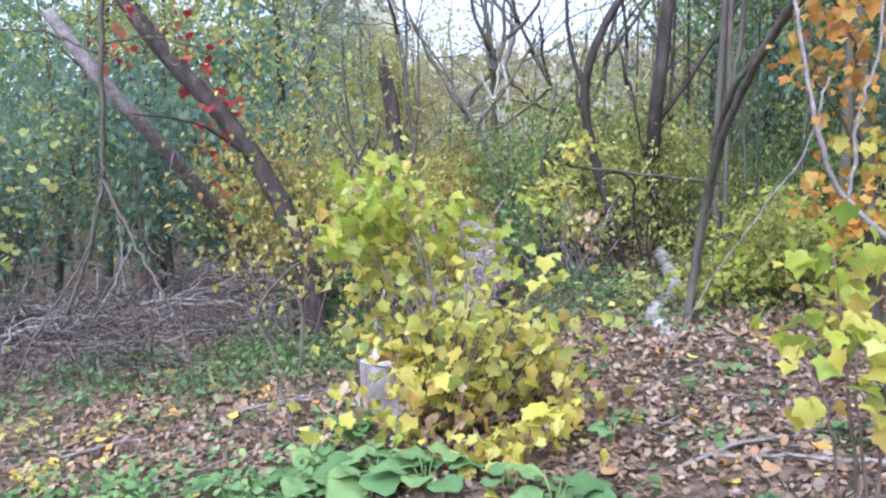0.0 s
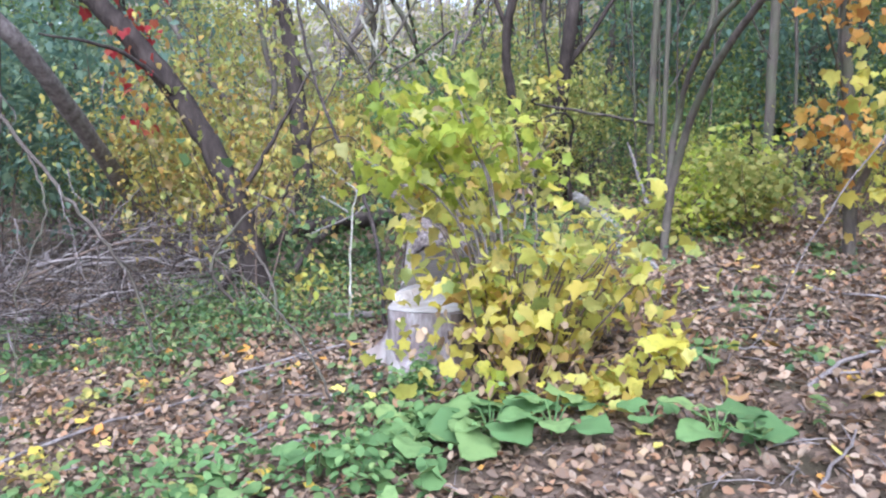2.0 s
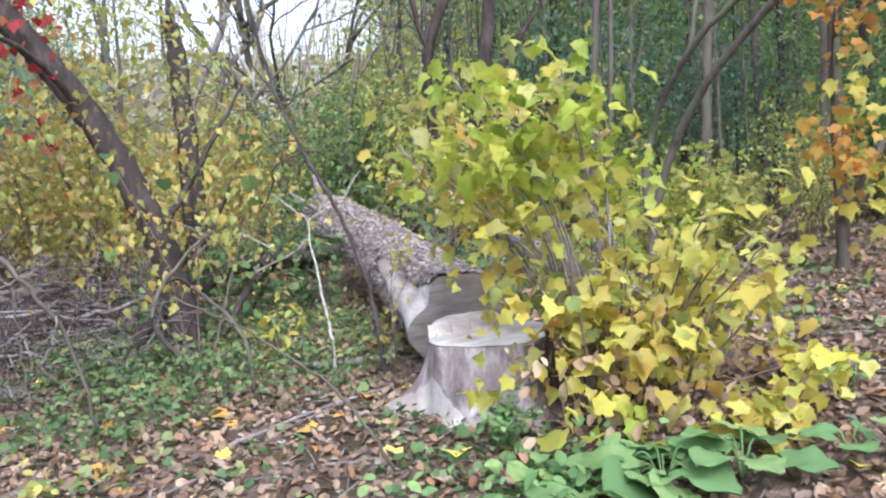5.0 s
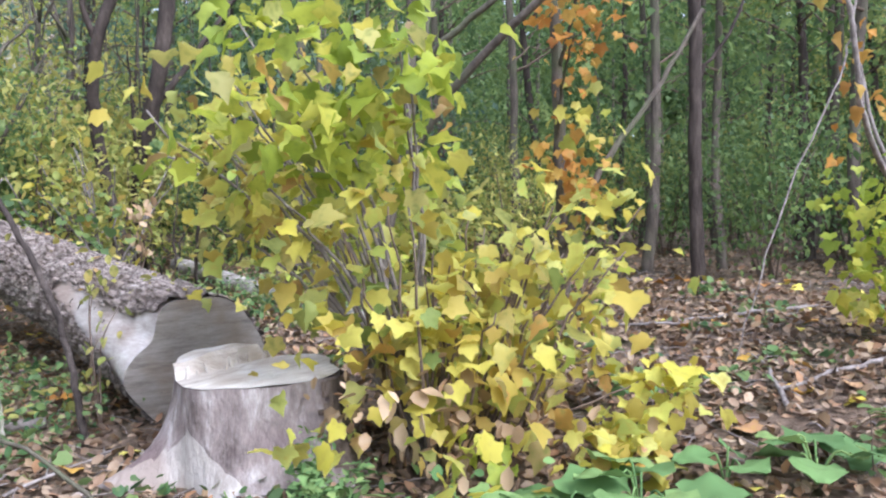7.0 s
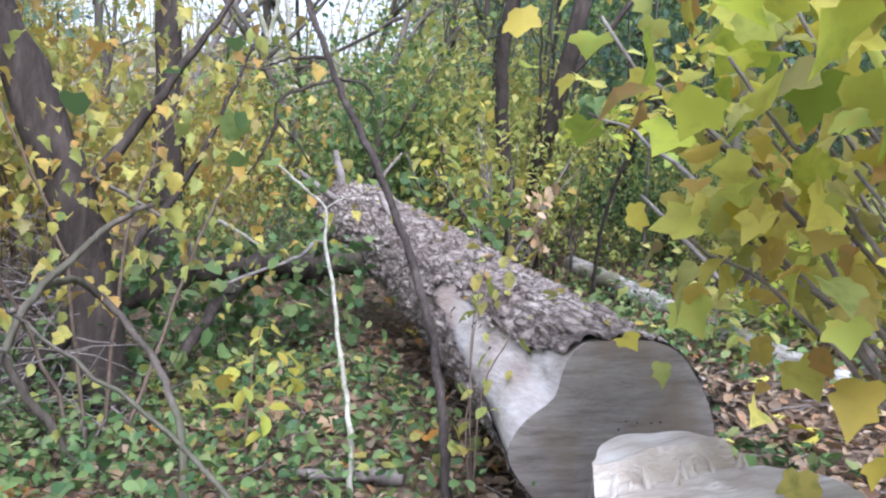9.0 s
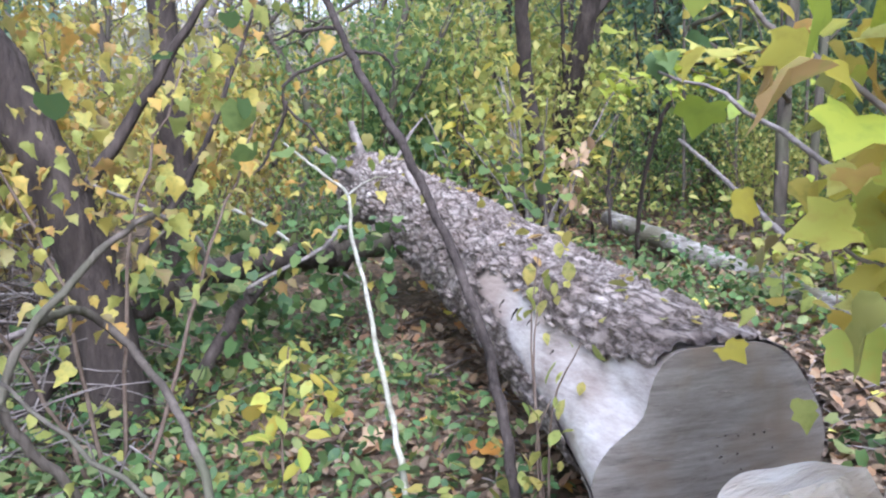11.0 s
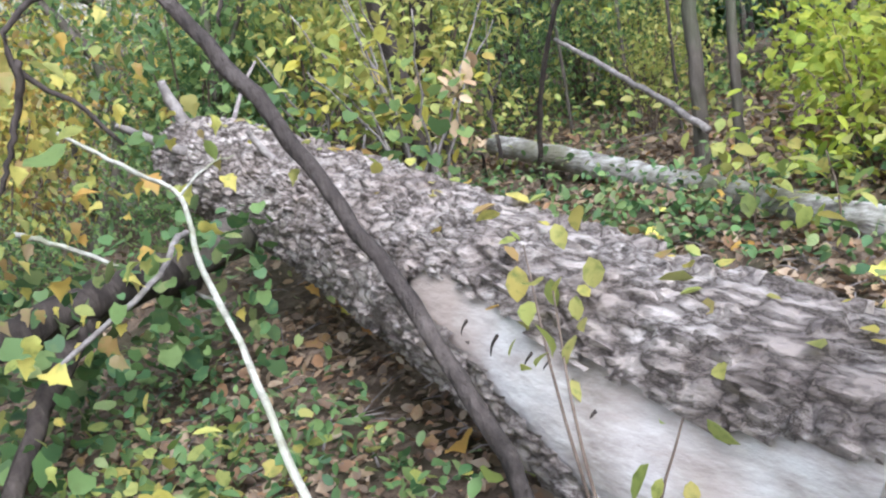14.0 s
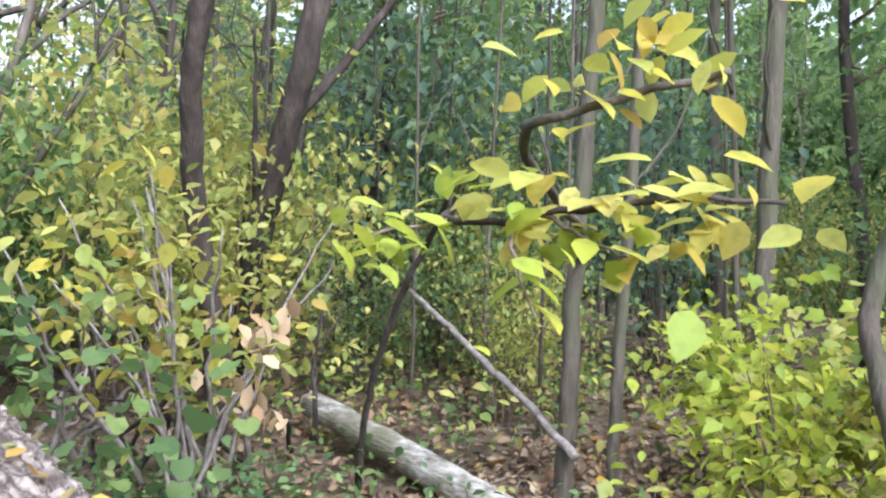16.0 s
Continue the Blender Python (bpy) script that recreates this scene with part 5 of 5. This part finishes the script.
# pale dead tree tangle and the brush pile
hang = thing("dead_hanging_tree", (-3.45, 7.8, G(-3.45, 7.8)), "grey dead tree with bare branches hanging to the ground", "dead tree")
for q, a, b in (([(-3.3, 7.9, 4.2), (-3.42, 7.95, 2.8), (-3.47, 8.0, 1.65), (-3.6, 7.9, 0.9), (-3.75, 7.7, 0.3)], 0.035, 0.02), ([(-3.47, 8.0, 1.65), (-3.0, 7.5, 1.1), (-2.63, 7.08, 0.7), (-2.35, 6.95, 0.25), (-2.22, 6.9, G(-2.22, 6.9))], 0.024, 0.01),
                ([(-3.47, 8.0, 1.6), (-3.5, 7.6, 0.9), (-3.8, 7.2, 0.2), (-4.0, 6.9, G(-4.0, 6.9))], 0.018, 0.007), ([(-3.45, 8.0, 1.7), (-4.1, 7.7, 1.5), (-4.9, 7.4, 1.2)], 0.015, 0.005),
                ([(-3.2, 7.7, 1.3), (-3.0, 7.2, 0.9), (-3.15, 6.9, 0.3), (-3.2, 6.7, G(-3.2, 6.7))], 0.013, 0.005), ([(-3.44, 7.95, 2.9), (-4.0, 7.8, 3.1), (-4.9, 7.6, 3.0)], 0.016, 0.006), ([(-3.44, 7.95, 3.0), (-2.9, 8.2, 3.1), (-2.3, 8.5, 2.9)], 0.016, 0.006),
                ([(-2.5, 7.0, 0.5), (-2.2, 7.2, 0.25), (-2.0, 7.1, -0.1)], 0.009, 0.003), ([(-2.63, 7.05, 0.6), (-2.6, 6.8, 0.2), (-2.55, 6.6, -0.25)], 0.009, 0.003)):
    part("branch", tube(q, a * 0.85, b, 6, 26, 0.01, 0.06), M_TRUNK, hang)
for k in range(26):
    p0 = np.array([rng.uniform(-4.1, -2.4), rng.uniform(6.9, 8.0), rng.uniform(0.3, 2.0)])
    p1 = p0 + np.array([rng.normal(0, 0.25), rng.normal(-0.1, 0.2), rng.uniform(-0.6, 0.1)])
    part("twig", tube([p0, (p0 + p1) / 2 + rng.normal(0, 0.05, 3), p1], 0.006, 0.002, 4, 8, 0.01), M_GREYTWIG, hang)
leaf_parts(hang, clumps([(-3.95, 7.3, 1.5), (-4.2, 7.4, 1.9), (-4.1, 7.2, 1.0), (-4.3, 7.3, 0.6), (-3.8, 7.5, 2.2)], 80, (0.14, 0.14, 0.16)), 0.075, ROUND, L_YLIME, 0.6, 0.4)

brush = thing("brush_pile", (-4.2, 9.3, G(-4.2, 9.3)), "tangled heap of dead grey branches and twigs", "brush pile")
for k in range(70):
    x, y = rng.uniform(-7, -2.0), rng.uniform(8.3, 11.0)
    h = max(0.05, 0.9 - 0.35 * abs(y - 9.6)) * rng.uniform(0.05, 1)
    a, ln = rng.normal(0, 0.9), rng.uniform(0.6, 1.6)
    p0 = np.array([x, y, G(x, y) + h])
    p2 = p0 + np.array([math.cos(a) * ln, math.sin(a) * ln * 0.6, rng.normal(0.1, 0.35)])
    p2[2] = max(p2[2], G(p2[0], p2[1]) + 0.02)
    part("branch", tube([p0, (p0 + p2) / 2 + rng.normal(0, 0.14, 3), p2], rng.uniform(0.01, 0.028), 0.006, 5, 10, 0.012, 0.05), M_GREYTWIG if k % 3 else M_TWIG, brush)
tw = []
for k in range(2500):
    x, y = rng.uniform(-7, -1.4), rng.uniform(7.7, 11.2)
    h = max(0.08, 1.0 - 0.35 * abs(y - 9.6)) * rng.uniform(0.02, 1)
    p0 = np.array([x, y, G(x, y) + h])
    p2 = p0 + rng.normal(0, 1, 3) * (0.32, 0.22, 0.24)
    p2[2] = max(p2[2], G(p2[0], p2[1]))
    tw.append(tube([p0, (p0 + p2) / 2 + rng.normal(0, 0.05, 3), p2], rng.uniform(0.003, 0.007), 0.002, 3, 5, 0.008))
tagged(part("twig_tangle", joined(tw[::2]), M_GREYTWIG, brush), kind="stuff")
tagged(part("twig_tangle", joined(tw[1::2]), M_DARKBARK, brush), kind="stuff")

# ---- the forest floor ----
def on_ground(n, x0, x1, y0, y1, lift):
    x, y = rng.uniform(x0, x1, n), rng.uniform(y0, y1, n)
    return np.stack([x, y, ground(x, y) + rng.uniform(*lift, n)], -1)


def off_stump(p):
    return p[(np.hypot(p[:, 0] - SX, p[:, 1] - SY) > 0.42)]


lit = np.vstack([on_ground(32000, -3.2, 4.2, 2.8, 9.5, (0.0, 0.03)), on_ground(14000, -6, 8, 1.0, 13, (0.0, 0.03))])
tagged(part("fallen_leaves", leaves(off_stump(lit), 0.047, CURL, 0.0, 0.5, 0.4), L_LITTER), "brown and tan fallen leaves covering the ground", "leaf litter", kind="stuff")
lit = on_ground(10000, -4, 7, 1.5, 11, (0.0, 0.02))
tagged(part("fallen_leaves", leaves(off_stump(lit), 0.05, KITE, 0.0, 0.3, 0.4), leafy("small_fallen_leaves", LITTER[::-1], 0.05, 0.8)), "small dry fallen leaves and leaf fragments", "leaf litter", kind="stuff")
lit = on_ground(520, -3.5, 5, 2, 9.5, (0.01, 0.035))
tagged(part("fallen_leaves", leaves(off_stump(lit), 0.085, MAPLE, 0.0, 0.25, 0.3), leafy("fresh_fallen_leaves", YELLOW[:3] + ORANGE[:4] + DRY, 0.1, 0.6)), "freshly fallen yellow and orange leaves", "leaf litter", kind="stuff")
tw = []
for k in range(1900):
    x, y = rng.uniform(-4, 5), rng.uniform(2.2, 10)
    a, ln = rng.uniform(0, 6.28), rng.gamma(2.0, 0.09)
    dx, dy = math.cos(a) * ln, math.sin(a) * ln
    tw.append(tube([(x, y, G(x, y) + 0.015), (x + dx / 2, y + dy / 2, G(x + dx / 2, y + dy / 2) + rng.uniform(0.01, 0.05)), (x + dx, y + dy, G(x + dx, y + dy) + 0.02)], rng.uniform(0.002, 0.006), 0.002, 4, 4))
tagged(part("fallen_twigs", joined(tw), M_GREYTWIG), "thin grey twigs scattered on the ground", "twigs", kind="stuff")
chips = on_ground(70, -1.6, 0.4, 4.9, 6.6, (0.005, 0.02))
tagged(part("wood_chips", leaves(off_stump(chips), 0.055, CURL, 0.0, 0.2, 0.4), M_ROOT), "pale wood chips scattered round the stump", "wood chips", kind="stuff")
for k, (x, y, a, ln, r) in enumerate(((1.7, 4.1, 0.35, 1.1, 0.014), (2.0, 3.7, 2.7, 1.3, 0.018), (1.2, 4.6, -0.4, 0.8, 0.009), (-1.6, 5.0, 0.8, 0.9, 0.01), (-1.1, 6.3, 0.2, 1.2, 0.012), (2.6, 5.2, 1.9, 1.0, 0.012), (-2.4, 5.6, 0.5, 1.4, 0.012), (0.9, 3.3, 0.6, 0.7, 0.01), (3.2, 4.6, 2.4, 1.2, 0.015), (-0.7, 7.15, 2.6, 0.5, 0.03))):
    st = thing("fallen_stick", (x, y, G(x, y)), "dry grey fallen stick lying on the leaf litter", "stick", "sticks on the ground")
    q = [(x + s * ln * math.cos(a) + 0.03 * math.sin(9 * s + k), y + s * ln * math.sin(a), G(x + s * ln * math.cos(a), y + s * ln * math.sin(a)) + 0.02 + r) for s in (-0.5, -0.1, 0.2, 0.5)]
    part("stick", tube(q, r, r * 0.5, 6, 14, 0.005, 0.06), M_GREYTWIG, st)
    e = q[2]
    part("side_twig", tube([e, (e[0] + 0.12 * math.cos(a + 0.7), e[1] + 0.12 * math.sin(a + 0.7), e[2] + 0.05)], r * 0.5, 0.002, 5, 5), M_GREYTWIG, st)

# crooked dead stem near the stump, standing in the litter
crook = thing("crooked_dead_stem", (-1.35, 5.2, G(-1.35, 5.2)), "thin crooked dead stem leaning over the litter", "stick")
part("stem", tube([(-1.05, 5.35, G(-1.05, 5.35)), (-1.2, 5.65, 0.05), (-1.35, 6.1, 0.22), (-1.6, 6.6, 0.4), (-1.8, 7.0, 0.5)], 0.009, 0.005, 6, 22, 0.006, 0.06), M_TRUNK, crook)

# ivy and herbs
def patch(name, label, n, x0, x1, y0, y1, lift, size, shape, material, droop=0.25, tilt=0.6, bunch=0.35):
    seeds = on_ground(max(6, n // 26), x0, x1, y0, y1, (0, 0.01))
    p = clumps(seeds, n, (bunch * 0.5, bunch * 0.5, 0.0))
    p[:, 2] = ground(p[:, 0], p[:, 1]) + rng.uniform(lift[0], lift[1], n)
    u = p[:, 1] - 6.5
    gap = np.abs(p[:, 0] - np.polyval(LOG_X, u)) > 0.3
    p = off_stump(p[gap | (u < 0)])
    return tagged(part(name, leaves(p, size, shape, droop, tilt), material), label, "ground cover", kind="stuff")


patch("ground_ivy", "dense green ground ivy beside the felled log", 5600, -2.4, 0.0, 6.7, 9.8, (0.01, 0.22), 0.042, OVAL, L_IVY)
patch("ground_ivy", "yellow-green seedlings among the ivy", 320, -2.4, 0.0, 6.8, 9.0, (0.03, 0.24), 0.045, ROUND, L_YLIME)
patch("ground_ivy", "green ground ivy between the logs", 2000, 0.9, 2.3, 7.8, 10.6, (0.02, 0.28), 0.045, OVAL, L_IVY)
patch("ground_ivy", "sparse ground ivy under the leaning trees", 1300, -4.5, -1.6, 6.8, 9.2, (0.01, 0.13), 0.05, ROUND, L_IVY)
patch("ground_ivy", "thin green herbs among the litter", 520, -3.2, -0.4, 4.6, 6.8, (0.01, 0.08), 0.045, ROUND, L_IVY, bunch=0.25)
patch("ground_ivy", "scattered green herbs on brown litter", 700, 0.8, 4.0, 3.2, 6.8, (0.01, 0.07), 0.045, ROUND, L_IVY, bunch=0.2)
patch("ground_ivy", "ivy and brambles behind the shrub", 1000, 0.5, 3.2, 6.9, 8.2, (0.02, 0.16), 0.05, OVAL, L_IVY)
patch("herb_patch", "fresh green herbs at the path edge", 850, -2.6, -0.45, 3.9, 4.95, (0.02, 0.24), 0.05, OVAL, L_BURDOCK, 0.1, 0.5, 0.3)
patch("herb_patch", "broad-leaved green herbs at the path edge", 150, -2.4, -0.6, 3.9, 4.5, (0.04, 0.16), 0.09, ROUND, L_BURDOCK, 0.1, 0.4, 0.3)
patch("herb_patch", "red and yellow seedlings among brown litter", 260, -3.6, -2.0, 4.6, 6.6, (0.02, 0.14), 0.055, OVAL, L_AUTUMN, 0.2, 0.4, 0.2)
patch("climbing_ivy", "ivy leaves climbing round the far log end", 500, 0.3, 1.3, 9.0, 10.4, (0.2, 1.1), 0.06, ROUND, L_GREEN, 0.6, 0.5, 0.5)


def broad_leaf():
    """A burdock leaf: heart-shaped, wavy at the edge, sunk along the veins."""
    v, f = [], []
    nu, nv = 9, 9
    for i in range(nu):
        s = i / (nu - 1)
        w = 0.56 * math.sin(math.pi * min(1, (s * 0.93 + 0.07)) ** 0.7) ** 0.7 * (1 + 0.12 * math.sin(15 * s))
        for j in range(nv):
            t = 2 * j / (nv - 1) - 1
            v.append((t * w, s - 0.22 * abs(t) * (1 - s) ** 2, 0.16 * abs(t) * w + 0.06 * math.sin(11 * s + 4 * t) * abs(t) - 0.25 * s * s + 0.02 * math.cos(14 * s) * (1 - abs(t))))
    for i in range(nu - 1):
        for j in range(nv - 1):
            a = i * nv + j
            f += [(a, a + nv, a + nv + 1), (a, a + nv + 1, a + 1)]
    return np.array(v), np.array(f)


BROAD = broad_leaf()
for x, y, n, s in ((-0.38, 4.25, 10, 0.2), (-0.1, 4.1, 7, 0.19), (0.55, 3.68, 7, 0.18), (-0.75, 4.3, 6, 0.16), (0.35, 3.95, 3, 0.13), (-1.25, 4.35, 5, 0.14), (0.95, 4.35, 3, 0.12)):
    b = thing("burdock_plant", (x, y, G(x, y)), "low burdock plant with broad wavy green leaves", "plant", "burdocks at the path edge")
    for k in range(n):
        a = 2 * math.pi * k / n + rng.uniform(-0.4, 0.4)
        ln = s * rng.uniform(0.4, 0.9)
        e = np.array([x + math.cos(a) * ln, y + math.sin(a) * ln, G(x, y) + rng.uniform(0.07, 0.17)])
        part("petiole", tube([(x, y, G(x, y) - 0.02), ((x + e[0]) / 2, (y + e[1]) / 2, e[2] + 0.01), e], 0.005, 0.004, 5, 7), L_BURDOCK, b)
        lf = new("leaf", LEAF_MESH.setdefault("broad", mesh_of("leaf", BROAD[0] * 0.1, BROAD[1], L_BURDOCK)))
        lf.parent = b
        z = 10 * s * rng.uniform(0.75, 1.15)
        lf.matrix_basis = Matrix.LocRotScale(Vector(e) - Vector((x, y, G(x, y))), Euler((rng.uniform(-0.1, 0.45), rng.normal(0, 0.25), a - math.pi / 2)), Vector((z, z, z)))
fr = []
fern = thing("feathery_herb", (-0.6, 5.1, G(-0.6, 5.1)), "feathery bright green herb in front of the stump", "plant")
for k in range(9):
    a = rng.uniform(0, 6.28)
    e = np.array([-0.6 + 0.2 * math.cos(a), 5.1 + 0.2 * math.sin(a), G(-0.6, 5.1) + rng.uniform(0.12, 0.3)])
    q = [(-0.6, 5.1, G(-0.6, 5.1) - 0.02), (-0.6 + 0.08 * math.cos(a), 5.1 + 0.08 * math.sin(a), G(-0.6, 5.1) + 0.12), e]
    part("frond_stem", tube(q, 0.003, 0.001, 4, 7), L_BURDOCK, fern)
    fr.append(sprays(q, 46, (0.03, 0.03, 0.01)))
tagged(part("fronds", leaves(np.vstack(fr), 0.04, KITE, 0.1, 0.5), L_BURDOCK, fern), kind="stuff")
for x, y in ((1.0, 3.55), (0.62, 3.5), (1.6, 5.0), (-1.9, 4.2), (2.2, 5.6), (-2.6, 5.0), (0.75, 5.9)):
    sd = thing("herb_seedling", (x, y, G(x, y)), "small green seedling growing through the litter", "seedling", "seedlings in the litter")
    part("stem", tube([(x, y, G(x, y) - 0.02), (x, y + 0.01, G(x, y) + 0.16)], 0.004, 0.002, 4, 4), M_TWIG, sd)
    leaf_parts(sd, clumps([(x, y, G(x, y) + 0.1), (x, y, G(x, y) + 0.16)], 14, (0.05, 0.05, 0.03)), 0.06, OVAL, L_GREEN if x > 0 else L_YLIME, 0.2, 0.3)
# leaves lying on the log and the stump
fl = []
for k in range(70):
    u, a = rng.uniform(0.1, 3.5), radians(rng.normal(-5, 28))
    d, side, up = log_frame(u)
    r = log_radius(u) + 0.012
    fl.append(log_axis(u) - side * math.sin(a) * r + up * math.cos(a) * r)
tagged(part("fallen_leaves", leaves(np.array(fl), 0.05, CURL, 0.0, 0.3), L_AUTUMN), "few fallen leaves lying on the log", "leaf litter", kind="stuff")

# ivy on the fallen limbs and more lime growth beyond the birch
patch("climbing_ivy", "ivy leaves trailing over the fallen limbs", 900, -1.6, 0.2, 8.7, 9.5, (0.2, 0.75), 0.055, ROUND, L_IVY, 0.6, 0.6, 0.4)
for x, y, s in ((3.45, 7.55, 0.55), (3.7, 8.1, 0.55), (3.2, 7.2, 0.45)):
    t = thing("lime_shrub", (x, y, G(x, y)), "bright lime-green young shrub beyond the birch", "shrub", "lime shrubs")
    cl, stems = [], []
    for q in range(9):
        a = rng.uniform(0, 6.28)
        e = np.array([x + math.cos(a) * s * 0.6, y + math.sin(a) * s * 0.6, G(x, y) + s * rng.uniform(0.9, 1.7)])
        m = np.array([x, y, G(x, y)]) * 0.5 + e * 0.5 + np.array([0, 0, 0.08])
        stems.append(bough("stem", [(x, y, G(x, y) - 0.05), m, e], 0.01, 0.003, 5, 10, 0.008, M_TWIG, t))
        cl += [e, (m + e) / 2, m]
    lm = L_LIME if x > 3.6 else L_YLIME
    leaf_parts(stems, clumps(cl, 70, 0.12), 0.065, MAPLE, lm, 0.5, 0.4)
    part("foliage", leaves(clumps(cl, 520, 0.17), 0.055, MAPLE, 0.5, 0.4), lm, t, "lime-green leaves")

# dead branches tangled behind the felled log
tangle = thing("dead_branch_tangle", (2.2, 10.6, G(2.2, 10.6)), "tangle of grey dead branches behind the log", "brush pile")
for k in range(26):
    x, y = rng.uniform(1.2, 3.2), rng.uniform(10.0, 11.6)
    p0 = np.array([x, y, G(x, y) + rng.uniform(0, 0.15)])
    p2 = p0 + np.array([rng.normal(0.1, 0.5), rng.normal(0, 0.3), rng.uniform(0.2, 1.1)])
    part("branch", tube([p0, (p0 + p2) / 2 + rng.normal(0, 0.1, 3), p2], rng.uniform(0.008, 0.022), 0.004, 5, 12, 0.012, 0.05), M_GREYTWIG if k % 2 else M_DARKBARK, tangle)

# thin dark saplings and low growth in the shade beyond the birch
spots = []
while len(spots) < 20:
    x, y = rng.uniform(3.0, 7.0), rng.uniform(8.6, 13.5)
    if all(math.hypot(x - a, y - b) > 0.5 for a, b in spots):
        spots.append((x, y))
        h, r = rng.uniform(3.5, 6), rng.uniform(0.014, 0.032)
        lx, ly = rng.normal(0, 0.25, 2)
        g = G(x, y)
        tree("thin_sapling", "thin dark sapling stem in the shade", [(x, y, g), (x + lx * 0.4, y + ly * 0.3, g + h * 0.4), (x + lx, y + ly, g + h)], r, r * 0.5, M_DARKBARK if len(spots) % 2 else M_TRUNK, 6, 14,
             limbs=[([(x + lx * 0.4, y + ly * 0.3, g + h * 0.4), (x + lx * 0.4 + rng.normal(0, 0.25), y + 0.1, g + h * 0.5), (x + rng.normal(0, 0.5), y + 0.2, g + h * 0.62)], r * 0.4, 0.003)], group="thin saplings", category="sapling")
patch("undergrowth", "low yellow-green undergrowth in the shade", 1500, 2.6, 6.5, 8.8, 13.0, (0.03, 0.6), 0.055, OVAL, L_YLIME, 0.4, 0.5, 0.4)
patch("undergrowth", "low green undergrowth in the shade", 1300, 2.4, 6.5, 8.6, 12.5, (0.02, 0.35), 0.055, OVAL, L_GREEN, 0.4, 0.5, 0.4)
tagged(part("fallen_leaves", leaves(on_ground(5000, 2.2, 8.5, 6.5, 14, (0.0, 0.03)), 0.06, CURL, 0.0, 0.45, 0.4), L_LITTER), "brown leaf litter in the shade of the wood", "leaf litter", kind="stuff")
